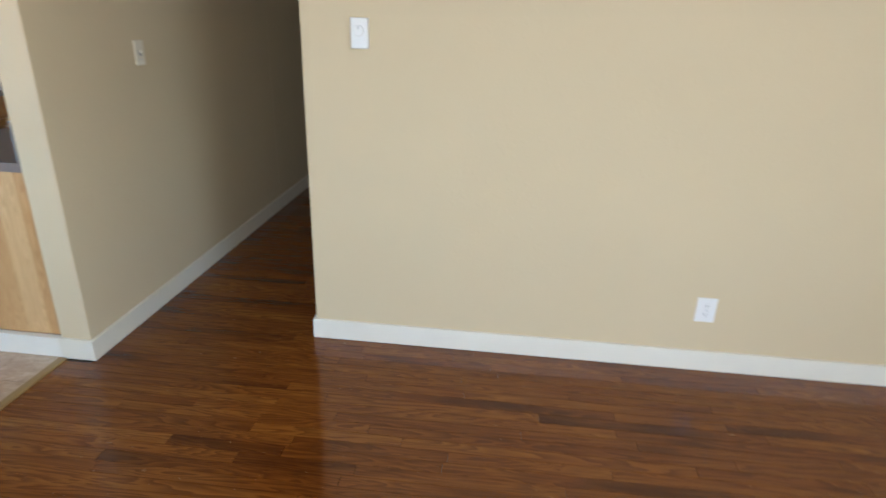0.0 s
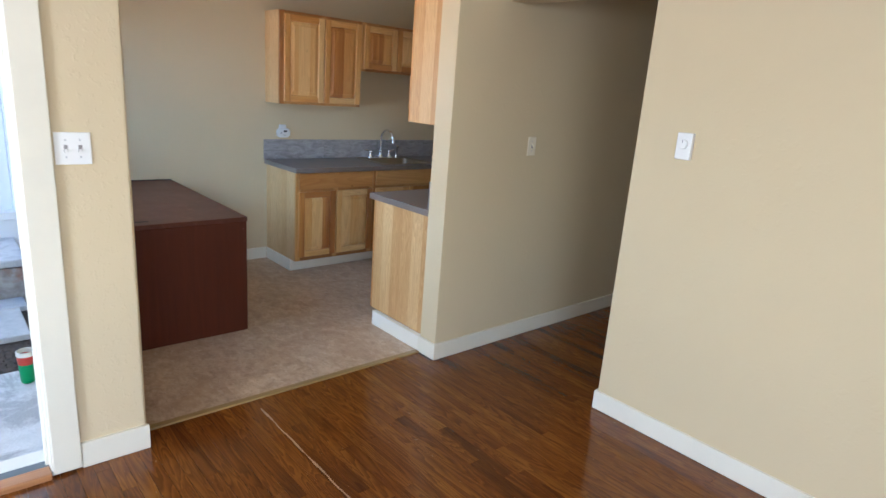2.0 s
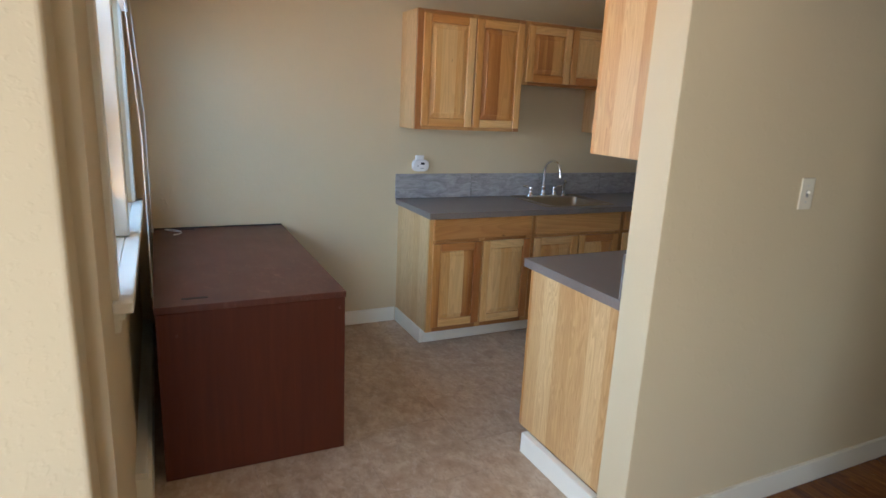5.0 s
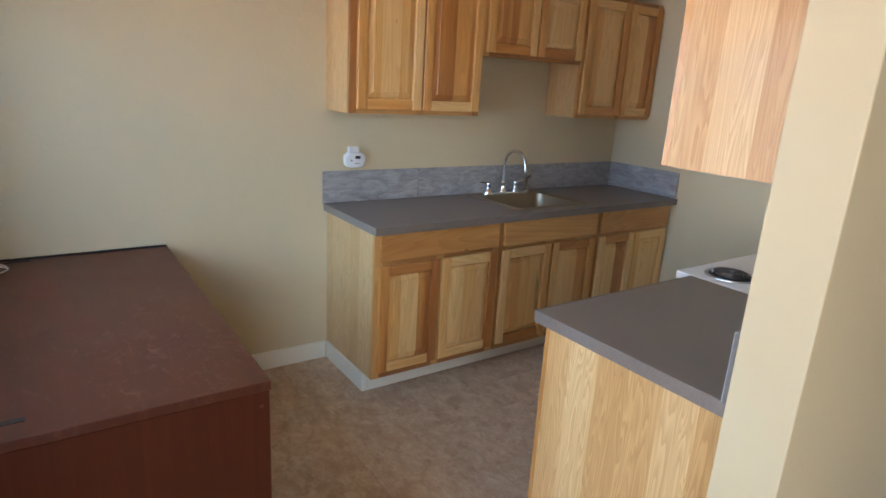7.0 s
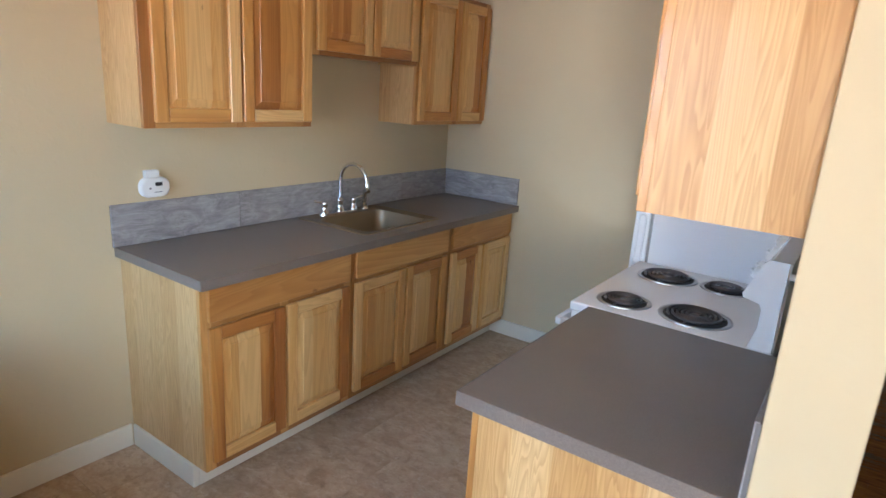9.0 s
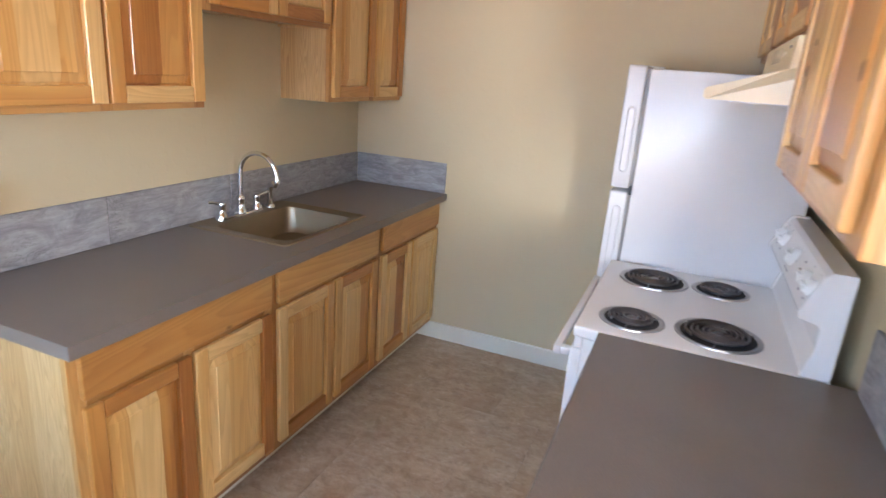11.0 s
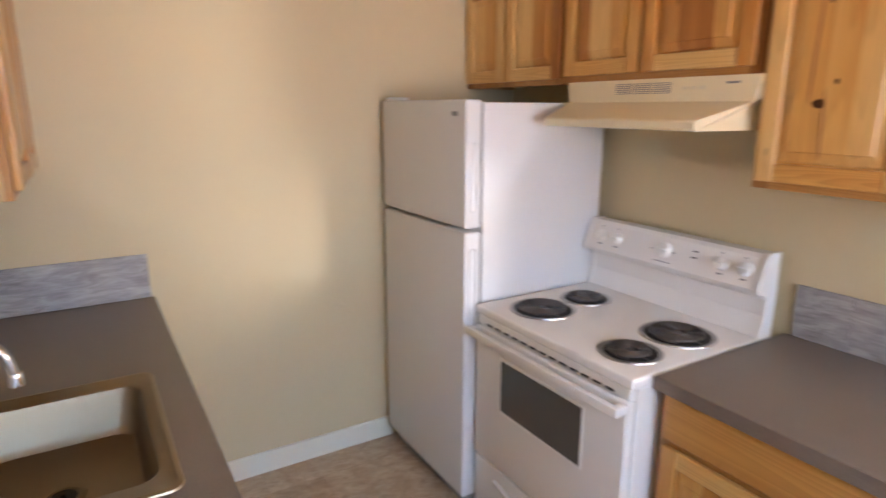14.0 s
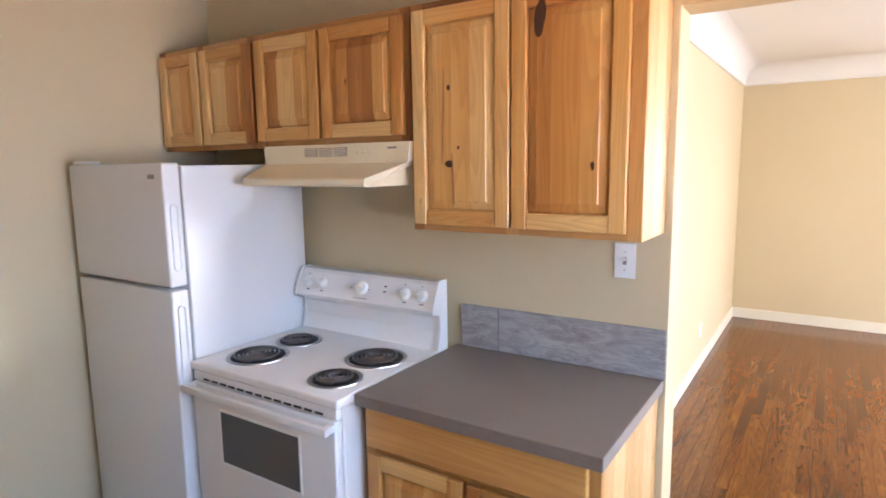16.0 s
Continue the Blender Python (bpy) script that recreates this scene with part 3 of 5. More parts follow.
part("outer_sill", boxes((LX0 - 0.22, LX0 - 0.101, DOORY0 - 0.03, DOORY1 + 0.03, GROUND, 0.004), bevel=0.006), M["white_trim"], door, "white painted outer sill")

# Kitchen window: two double-hung units side by side, sill, casing, raised blind.
window = thing("window_1", ((WINX0 + WINX1) / 2, KY0, WINZ0), "white painted double-hung kitchen windows with deep sill", "window", kind="structure")
MUL = -2.88
for x0, x1 in ((WINX0 - 0.075, WINX0), (WINX1, WINX1 + 0.075)):
    part("casing", boxes((x0, x1, KY0 - 0.002, KY0 + 0.018, WINZ0 + 0.016, WINZ1 + 0.075), bevel=0.004, segs=2), M["white_trim"], window)
part("casing", boxes((WINX0 + 0.001, WINX1 - 0.001, KY0 - 0.002, KY0 + 0.017, WINZ1, WINZ1 + 0.074), bevel=0.004, segs=2), M["white_trim"], window)
part("mullion", boxes((MUL - 0.045, MUL + 0.045, KY0 - 0.13, KY0 + 0.015, WINZ0 + 0.016, WINZ1 - 0.001), bevel=0.004), M["white_trim"], window)
part("window_sill", boxes((WINX0 - 0.11, WINX1 + 0.10, KY0 + 0.0, KY0 + 0.055, WINZ0 - 0.018, WINZ0 + 0.014), (WINX0 + 0.001, WINX1 - 0.001, KY0 - 0.10, KY0 - 0.0005, WINZ0 - 0.017, WINZ0 + 0.013), bevel=0.005, segs=2), M["white_trim"], window)
part("apron", boxes((WINX0 - 0.075, WINX1 + 0.075, KY0 - 0.002, KY0 + 0.016, WINZ0 - 0.085, WINZ0 - 0.019), (WINX0 - 0.075, WINX1 + 0.075, KY0 + 0.014, KY0 + 0.03, WINZ0 - 0.045, WINZ0 - 0.02), bevel=0.004, segs=2), M["trim"], window)
for x0, x1 in ((WINX0, MUL - 0.045), (MUL + 0.045, WINX1)):
    for z0, z1, y in ((WINZ0 + 0.014, 1.51, KY0 - 0.055), (1.475, WINZ1, KY0 - 0.095)):
        w = 0.045
        sash = part("sash", boxes((x0, x0 + w, y - 0.035, y, z0, z1), (x1 - w, x1, y - 0.035, y, z0, z1), (x0 + w, x1 - w, y - 0.034, y - 0.001, z0, z0 + w), (x0 + w, x1 - w, y - 0.034, y - 0.001, z1 - w, z1)), M["white_trim"], window)
        pane = part("pane", boxes((x0 + w - 0.004, x1 - w + 0.004, y - 0.020, y - 0.016, z0 + w - 0.004, z1 - w + 0.004)), M["glass"], sash)
        pane.visible_shadow = False
blind = thing("raised_blind", ((WINX0 + WINX1) / 2, KY0 - 0.01, WINZ1 - 0.1), "white slatted window blind drawn up under the window head", "blind")
part("headrail", boxes((WINX0 + 0.01, WINX1 - 0.01, KY0 + 0.0185, KY0 + 0.052, WINZ1 + 0.002, WINZ1 + 0.036), bevel=0.003), M["plastic"], blind)
for k in range(14):
    part("slat", boxes((WINX0 + 0.012, WINX1 - 0.012, KY0 + 0.0185, KY0 + 0.049, WINZ1 - 0.004 - 0.007 * k, WINZ1 - 0.0005 - 0.007 * k)), M["plastic"], blind)
for cx, low in ((WINX0 - 0.02, 0.80), (MUL + 0.10, 0.72)):
    cord = part("cord", tube(bmesh.new(), [(cx + 0.006 * math.sin(k * 0.9), KY0 + 0.055 + 0.035 * min(1, k / 6), WINZ1 + 0.01 - (WINZ1 - low) * k / 12) for k in range(13)], 0.002, 6), M["cord"], blind, "thin white pull cord", True)
    part("tassel", lathe(bmesh.new(), [(0.002, 0.03), (0.007, 0.012), (0.008, -0.012), (0.003, -0.016)], (cx + 0.006 * math.sin(10.8), KY0 + 0.09, low), 10), M["plastic"], cord, smooth=True)
# Unseen living room windows behind the walk, added as openings for fill lamps.
window3 = thing("unseen_east_window", (LX1, (EWY0 + EWY1) / 2, SWZ0), "unseen white framed side window, added to let in fill light", "window", kind="structure")
part("window_frame", boxes((LX1 + 0.09, LX1 + 0.14, EWY0, EWY0 + 0.05, SWZ0, SWZ1), (LX1 + 0.09, LX1 + 0.14, EWY1 - 0.05, EWY1, SWZ0, SWZ1), (LX1 + 0.09, LX1 + 0.14, EWY0 + 0.05, EWY1 - 0.05, SWZ0, SWZ0 + 0.05), (LX1 + 0.09, LX1 + 0.14, EWY0 + 0.05, EWY1 - 0.05, SWZ1 - 0.05, SWZ1)), M["white_trim"], window3)
window2 = thing("unseen_south_window", ((SWX0 + SWX1) / 2, LY0, SWZ0), "unseen white framed picture window, added to let in fill light", "window", kind="structure")
part("window_frame", boxes((SWX0, SWX0 + 0.05, LY0 - 0.11, LY0 - 0.05, SWZ0, SWZ1), (SWX1 - 0.05, SWX1, LY0 - 0.11, LY0 - 0.05, SWZ0, SWZ1), (SWX0 + 0.05, SWX1 - 0.05, LY0 - 0.11, LY0 - 0.05, SWZ0, SWZ0 + 0.05), (SWX0 + 0.05, SWX1 - 0.05, LY0 - 0.11, LY0 - 0.05, SWZ1 - 0.05, SWZ1)), M["white_trim"], window2)

# ---- kitchen cabinets ----
rng = random.Random(7)


def hickory_door(parent, x, y0, y1, z0, z1, out, arch=0, name="door"):
    """A framed raised-panel door in the plane x, facing out (+1 or -1): stiles, rails and a panel glued up from staves."""
    def bx(a, b, c, d, e0, e1, bevel=0.0, segs=1):
        return boxes((x + out * e0, x + out * e1, a, b, c, d), bevel=bevel, segs=segs)
    th, w = 0.020, 0.052
    d = part(name, bx(y0 + 0.008, y1 - 0.008, z0 + 0.008, z1 - 0.008, 0.0002, 0.0010), M["stave"], parent)
    for a, b in ((y0, y0 + w), (y1 - w, y1)):
        part("stile", bx(a, b, z0, z1, 0.0, th, 0.0055, 3), M["stave"], d)
    for c, e in ((z0, z0 + w), (z1 - w, z1)):
        part("rail", bx(y0 + w + 0.0006, y1 - w - 0.0006, c, e, 0.0, th - 0.0012, 0.005, 3), M["rail"], d)
    # panel
    a, b, c, e = y0 + w - 0.002, y1 - w + 0.002, z0 + w - 0.002, z1 - w + 0.002
    prof = ((0.0, 0.0035), (0.006, 0.0035), (0.010, 0.0080), (0.034, 0.0150), (0.0365, 0.0178))

    def height(q):
        for (d0, h0), (d1, h1) in zip(prof, prof[1:]):
            if q <= d1:
                return h0 + (h1 - h0) * (q - d0) / (d1 - d0)
        return prof[-1][1]

    k = 3 if (b - a) > 0.25 and rng.random() < 0.75 else 2
    cuts = [a + (b - a) * (i + rng.uniform(-0.22, 0.22)) / k for i in range(1, k)]
    edges = [a, *cuts, b]
    zs = [c + q for q, _ in prof] + [e - q for q, _ in reversed(prof)]
    for s0, s1 in zip(edges, edges[1:]):
        ys = sorted({s0, s1, *[v for q, _ in prof for v in (a + q, b - q) if s0 < v < s1]})
        bm = bmesh.new()
        grid = [[bm.verts.new((x + out * height(max(0.0, min(v - a, b - v, q - c, e - q))), v, q)) for q in zs] for v in ys]
        for i in range(len(ys) - 1):
            for j in range(len(zs) - 1):
                bm.faces.new((grid[i][j], grid[i + 1][j], grid[i + 1][j + 1], grid[i][j + 1]))
        back = [bm.verts.new((x + out * 0.0012, v, q)) for v, q in ((ys[0], zs[0]), (ys[-1], zs[0]), (ys[-1], zs[-1]), (ys[0], zs[-1]))]
        bm.faces.new(back)
        part("stave", bm, M["stave"], d)
    return d


def drawer_front(parent, x, y0, y1, z0, z1, out):
    return part("drawer_front", boxes((x, x + out * 0.020, y0, y1, z0, z1), bevel=0.005, segs=3), M["drawer"], parent)


def face_frame(parent, x, out, y0, y1, z0, z1, bars=(), stile=0.045, posts=()):
    """The frame on the front of a carcase: two stiles, top and bottom rails, further bars and posts."""
    t = 0.019
    for a, b in ((y0, y0 + stile), (y1 - stile, y1), *posts):
        part("frame_stile", boxes((x - out * t, x, a, b, z0, z1), bevel=0.0015), M["frame"], parent)
    cut = sorted([(y0 + stile, y1 - stile)])
    for c, e in ((z0, z0 + 0.035), (z1 - 0.035, z1), *bars):
        for a, b in cut:
            part("frame_rail", boxes((x - out * t, x - out * 0.001, a + 0.0005, b - 0.0005, c, e), bevel=0.001), M["frame_level"], parent)


def carcase(parent, wall, front, y0, y1, z0, z1, top=True):
    """Side panels, bottom, top and back of a cabinet between the wall and its face frame."""
    p = 0.016
    lo, hi = sorted((wall, front))
    part("side_panel", boxes((lo, hi, y0, y0 + p, z0, z1)), M["veneer_y"], parent)
    part("side_panel", boxes((lo, hi, y1 - p, y1, z0, z1)), M["veneer_y"], parent)
    part("bottom_panel", boxes((lo, hi, y0 + p, y1 - p, z0 + 0.012, z0 + 0.026)), M["veneer_y"], parent)
    if top:
        part("top_panel", boxes((lo, hi, y0 + p, y1 - p, z1 - 0.016, z1 - 0.001)), M["veneer_y"], parent)


def wall_cabinet(label, wall, out, y0, y1, z0, z1, doors, group):
    front = wall + out * (0.272 if out > 0 else 0.281)
    c = thing("wall_cabinet", ((wall + front) / 2, (y0 + y1) / 2, z0), label, "cabinet", group)
    g = 0.0015
    carcase(c, wall + out * 0.002, front - out * 0.019, y0 + g, y1 - g, z0, z1)
    mid = (doors[0][1] + doors[1][0]) / 2
    face_frame(c, front, out, y0 + g, y1 - g, z0, z1, posts=((mid - 0.022, mid + 0.022),))
    for a, b in doors:
        hickory_door(c, front, a, b, z0 + 0.022, z1 - 0.025, out)
    return c


def base_cabinet(label, wall, out, y0, y1, doors, group, depth=0.556, drawers=None):
    front = wall + out * depth
    c = thing("base_cabinet", ((wall + front) / 2, (y0 + y1) / 2, 0.105), label, "cabinet", group)
    g = 0.0015
    carcase(c, wall + out * 0.002, front - out * 0.019, y0 + g, y1 - g, 0.105, 0.874, False)
    mid = (doors[0][1] + doors[1][0]) / 2
    face_frame(c, front, out, y0 + g, y1 - g, 0.105, 0.874, bars=((0.695, 0.735),), posts=((mid - 0.022, mid + 0.022),))
    a, b = drawers or (doors[0][0], doors[-1][1])
    drawer_front(c, front, a, b, 0.732, 0.868, out)
    for a, b in doors:
        hickory_door(c, front, a, b, 0.140, 0.708, out)
    return c


GS, GW, GR = "base cabinets under the sink counter", "wall cabinets over the sink", "wall cabinets over the stove"
base_cabinet("natural hickory base cabinet with one wide drawer and two raised-panel doors", KX0, 1, 2.406, 3.188, ((2.434, 2.785), (2.800, 3.165)), GS)
base_cabinet("natural hickory sink base cabinet with false drawer and two doors", KX0, 1, 3.188, 3.972, ((3.205, 3.575), (3.590, 3.950)), GS)
base_cabinet("natural hickory corner base cabinet with drawer and two narrow doors", KX0, 1, 3.972, 4.683, ((3.995, 4.325), (4.340, 4.665)), GS)
wall_cabinet("natural hickory wall cabinet with two tall raised-panel doors", KX0, 1, 2.396, 3.192, 1.413, 2.155, ((2.436, 2.804), (2.814, 3.180)), GW)
wall_cabinet("short natural hickory wall cabinet above the sink", KX0, 1, 3.192, 3.957, 1.735, 2.155, ((3.214, 3.576), (3.586, 3.943)), GW)
wall_cabinet("natural hickory wall cabinet in the kitchen corner", KX0, 1, 3.957, 4.683, 1.415, 2.155, ((3.978, 4.350), (4.360, 4.672)), GW)
wall_cabinet("natural hickory wall cabinet with knotty raised-panel doors", KX1, -1, 2.372, 3.188, 1.418, 2.195, ((2.418, 2.788), (2.796, 3.172)), GR)
wall_cabinet("short natural hickory wall cabinet above the range hood", KX1, -1, 3.188, 3.998, 1.735, 2.195, ((3.214, 3.612), (3.626, 3.988)), GR)
wall_cabinet("short natural hickory wall cabinet above the refrigerator", KX1, -1, 3.998, 4.683, 1.729, 2.195, ((4.010, 4.358), (4.376, 4.668)), GR)
base_cabinet("natural hickory base cabinet beside the stove, with drawer and two doors", KX1, -1, 2.372, 3.176, ((2.405, 2.775), (2.790, 3.155)), "base cabinet beside the stove", 0.600)


def plinth(name, rows):
    return structure(name, boxes(*rows, bevel=0.003), M["white_trim"], "white painted plinth board under the cabinets", "trim")


plinth("plinth_sink", ((KX0 + 0.016, -3.491, 2.397, 2.424, 0.004, 0.104), (-3.511, -3.490, 2.4245, 4.668, 0.004, 0.104)))
plinth("plinth_stove", ((-2.134, KX1 - 0.006, 2.338, 2.372, 0.004, 0.104), (-2.134, -2.114, 2.3725, 3.176, 0.004, 0.104)))


def slab(x0, x1, y0, y1, z0, z1, hole=None):
    """A worktop with eased upper edges and, if wanted, a cut-out."""
    bm = bmesh.new()
    if hole is None:
        return box(bm, x0, x1, y0, y1, z0, z1, 0.004, 2)
    xs, ys = [x0, hole[0], hole[1], x1], [y0, hole[2], hole[3], y1]
    v = {(i, j, k): bm.verts.new((xs[i], ys[j], (z0, z1)[k])) for i in range(4) for j in range(4) for k in range(2)}
    for i in range(3):
        for j in range(3):
            if (i, j) != (1, 1):
                for k in range(2):
                    bm.faces.new((v[i, j, k], v[i + 1, j, k], v[i + 1, j + 1, k], v[i, j + 1, k]))
    for i in range(3):
        for j in (0, 3):
            bm.faces.new((v[i, j, 0], v[i + 1, j, 0], v[i + 1, j, 1], v[i, j, 1]))
            bm.faces.new((v[j, i, 0], v[j, i + 1, 0], v[j, i + 1, 1], v[j, i, 1]))
    for a, b in (((1, 1), (2, 1)), ((2, 1), (2, 2)), ((2, 2), (1, 2)), ((1, 2), (1, 1))):
        bm.faces.new((v[(*a, 0)], v[(*b, 0)], v[(*b, 1)], v[(*a, 1)]))
    return bm


SINK = (-3.948, -3.447, 3.312, 3.930)
top = thing("worktop", (-3.66, 3.54, 0.876), "grey-brown laminate worktop with an inset sink", "worktop")
part("slab", slab(KX0 + 0.001, -3.364, 2.388, KY1 - 0.001, 0.876, 0.914, (SINK[0] + 0.02, SINK[1] - 0.02, SINK[2] + 0.02, SINK[3] - 0.02)), M["laminate"], top)
part("front_edge_band", boxes((-3.3639, -3.362, 2.3865, KY1 - 0.001, 0.8755, 0.9142), bevel=0.0006), M["laminate"], top)
part("end_edge_band", boxes((KX0 + 0.001, -3.3641, 2.386, 2.3879, 0.8755, 0.9142), bevel=0.0006), M["laminate"], top)
top = thing("worktop", (-1.96, 2.78, 0.876), "grey-brown laminate worktop beside the stove", "worktop")
part("slab", slab(-2.252, KX1 - 0.001, 2.360, 3.181, 0.876, 0.914), M["laminate"], top)
part("front_edge_band", boxes((-2.254, -2.2521, 2.3585, 3.181, 0.8755, 0.9142), bevel=0.0006), M["laminate"], top)
part("end_edge_band", boxes((-2.2519, KX1 - 0.001, 2.358, 2.3599, 0.8755, 0.9142), bevel=0.0006), M["laminate"], top)


def splash(name, tiles, back, label):
    s = thing(name, back[6:9], label, "backsplash", kind="structure")
    part("grout", boxes(back[:6]), M["grout"], s)
    for r in tiles:
        part("tile", boxes(r, bevel=0.0015), M["splash"], s)


zs0, zs1 = 0.9145, 1.089
edges = [2.378, 2.980, 3.588, 4.190, 4.676]
splash("backsplash_sink", [(KX0 + 0.003, KX0 + 0.0125, a + 0.0015, b - 0.0015, zs0 + 0.0015, zs1) for a, b in zip(edges, edges[1:])] + [(-3.957, -3.374, KY1 - 0.0125, KY1 - 0.003, zs0 + 0.0015, zs1)],
       (KX0 + 0.0005, KX0 + 0.009, 2.380, 4.675, zs0, zs1 - 0.002, KX0, 3.5, zs0), "grey wood-look tile backsplash behind the sink")
splash("backsplash_stove", [(KX1 - 0.0125, KX1 - 0.003, a + 0.0015, b - 0.0015, zs0 + 0.0015, zs1) for a, b in ((2.350, 2.985), (2.985, 3.156))],
       (KX1 - 0.009, KX1 - 0.0005, 2.351, 3.155, zs0, zs1 - 0.002, KX1, 2.8, zs0), "grey wood-look tile backsplash beside the stove")

# ---- sink and faucet ----
sink = thing("kitchen_sink", ((SINK[0] + SINK[1]) / 2, (SINK[2] + SINK[3]) / 2, 0.914), "single-bowl brushed stainless steel sink set in the worktop", "sink")
cx, cy, sw, sh = (SINK[0] + SINK[1]) / 2, (SINK[2] + SINK[3]) / 2, SINK[1] - SINK[0], SINK[3] - SINK[2]
bx, bw, bh = -3.672, 0.372, 0.490
loops = [rrect(cx, cy, sw, sh, 0.03, 0.9145), rrect(cx, cy, sw - 0.004, sh - 0.004, 0.03, 0.9195), rrect(cx, cy, sw - 0.022, sh - 0.022, 0.028, 0.9205), rrect(cx, cy, sw - 0.032, sh - 0.032, 0.026, 0.9170)]
loops += [rrect(bx, cy, bw + 0.014, bh + 0.014, 0.052, 0.9168), rrect(bx, cy, bw, bh, 0.047, 0.912), rrect(bx, cy, bw - 0.008, bh - 0.008, 0.046, 0.895), rrect(bx, cy, bw - 0.022, bh - 0.022, 0.05, 0.818),
          rrect(bx, cy, bw - 0.05, bh - 0.05, 0.05, 0.796), rrect(bx, cy, bw - 0.11, bh - 0.11, 0.045, 0.789), rrect(bx, cy, 0.10, 0.10, 0.045, 0.786)]
part("basin", loft(bmesh.new(), loops, False, True), M["steel"], sink, smooth=True)
drain = part("drain", lathe(bmesh.new(), [(0.046, 0.0), (0.044, 0.004), (0.034, 0.003), (0.030, -0.006)], (bx, cy, 0.7865), 28), M["steel"], sink, "dull steel drain ring", True)
part("strainer", lathe(bmesh.new(), [(0.029, 0.0), (0.027, 0.002), (0.006, 0.001), (0.006, 0.008), (0.002, 0.009)], (bx, cy, 0.7875), 20), M["dark"], drain, smooth=True)

FX, FZ = -3.905, 0.9175
FY = {"near": 3.475, "spout": 3.592, "far": 3.697, "spray": 3.790}
faucet = thing("faucet", (FX, FY["spout"], FZ), "polished chrome gooseneck faucet with two lever handles on the sink deck", "faucet")
part("deck_plate", loft(bmesh.new(), [rrect(FX, (FY["near"] + FY["far"]) / 2, 0.050, FY["far"] - FY["near"] + 0.065, 0.024, FZ), rrect(FX, (FY["near"] + FY["far"]) / 2, 0.048, FY["far"] - FY["near"] + 0.062, 0.023, FZ + 0.008), rrect(FX, (FY["near"] + FY["far"]) / 2, 0.038, FY["far"] - FY["near"] + 0.05, 0.018, FZ + 0.011)]), M["chrome"], faucet, smooth=True)
z = FZ + 0.010
spout = part("spout", tube(bmesh.new(), [(FX, FY["spout"], z + 0.06), (FX, FY["spout"], z + 0.175)] + [(FX + 0.092 - 0.092 * math.cos(radians(a)), FY["spout"] + 0.012 * a / 160, z + 0.180 + 0.092 * math.sin(radians(a))) for a in range(0, 171, 10)] + [(FX + 0.188, FY["spout"] + 0.014, z + 0.172)], 0.0105, 14), M["chrome"], faucet, smooth=True)
part("spout_base", lathe(bmesh.new(), [(0.027, 0), (0.026, 0.008), (0.019, 0.018), (0.018, 0.052), (0.021, 0.060), (0.019, 0.068), (0.012, 0.076)], (FX, FY["spout"], z), 24), M["chrome"], faucet, smooth=True)
part("aerator", lathe(bmesh.new(), [(0.0125, 0.012), (0.0145, 0.004), (0.0145, -0.014), (0.011, -0.018)], (FX + 0.188, FY["spout"] + 0.014, z + 0.166), 18), M["chrome"], spout, smooth=True)
for key, dx, dy in (("near", -0.012, -0.058), ("far", 0.020, 0.052)):
    y = FY[key]
    h = part("handle", lathe(bmesh.new(), [(0.025, 0), (0.024, 0.008), (0.017, 0.018), (0.016, 0.042), (0.019, 0.052), (0.016, 0.062), (0.006, 0.066)], (FX, y, z), 22), M["chrome"], faucet, smooth=True)
    part("lever", tube(bmesh.new(), [(FX, y, z + 0.055), (FX + dx * 0.5, y + dy * 0.5, z + 0.064), (FX + dx, y + dy, z + 0.070), (FX + dx * 1.12, y + dy * 1.12, z + 0.071)], [0.007, 0.0055, 0.0075, 0.003], 10), M["chrome"], h, smooth=True)
spray = thing("side_sprayer", (FX, FY["spray"], FZ), "polished chrome side sprayer in its holder", "sprayer")
part("holder", lathe(bmesh.new(), [(0.024, 0), (0.023, 0.006), (0.016, 0.014), (0.015, 0.034), (0.012, 0.036)], (FX, FY["spray"], FZ), 20), M["chrome"], spray, smooth=True)
part("spray_head", tube(bmesh.new(), [(FX, FY["spray"], FZ + 0.034), (FX, FY["spray"], FZ + 0.075), (FX + 0.008, FY["spray"] - 0.004, FZ + 0.103), (FX + 0.034, FY["spray"] - 0.016, FZ + 0.114), (FX + 0.052, FY["spray"] - 0.024, FZ + 0.108)], [0.012, 0.0115, 0.014, 0.0145, 0.011], 14), M["chrome"], spray, smooth=True)

# ---- stove ----
SY0, SY1, SF, SB = 3.188, 3.952, -2.310, -1.672
stove = thing("electric_stove", (-2.0, 3.58, 0.004), "white enamel electric coil stove standing beside the refrigerator", "stove")
part("body", boxes((SF + 0.012, SB, SY0 + 0.004, SY1 - 0.004, 0.055, 0.880), bevel=0.004), M["stove_white"], stove)
part("cooktop", boxes((SF - 0.018, SB, SY0, SY1, 0.8805, 0.914), bevel=0.009, segs=3), M["stove_white"], stove, smooth=True)
for fx in (SF + 0.06, SB - 0.06):
    for fy in (SY0 + 0.05, SY1 - 0.05):
        part("foot", lathe(bmesh.new(), [(0.022, 0), (0.022, 0.012), (0.012, 0.016), (0.012, 0.052)], (fx, fy, 0.0035), 12), M["dark"], stove)
# Backguard: side profile drawn once and run across the stove.
prof = [(SB, 0.9145), (-1.742, 0.9145), (-1.738, 0.925), (-1.722, 0.985), (-1.722, 1.042), (-1.730, 1.058), (-1.776, 1.069), (-1.780, 1.081), (-1.738, 1.177), (-1.726, 1.190), (SB, 1.190)]
bm = bmesh.new()
loft(bm, [[(px, y, pz) for px, pz in prof] for y in (SY0 + 0.016, SY1 - 0.016)])
bg = part("backguard", bm, M["stove_white"], stove)
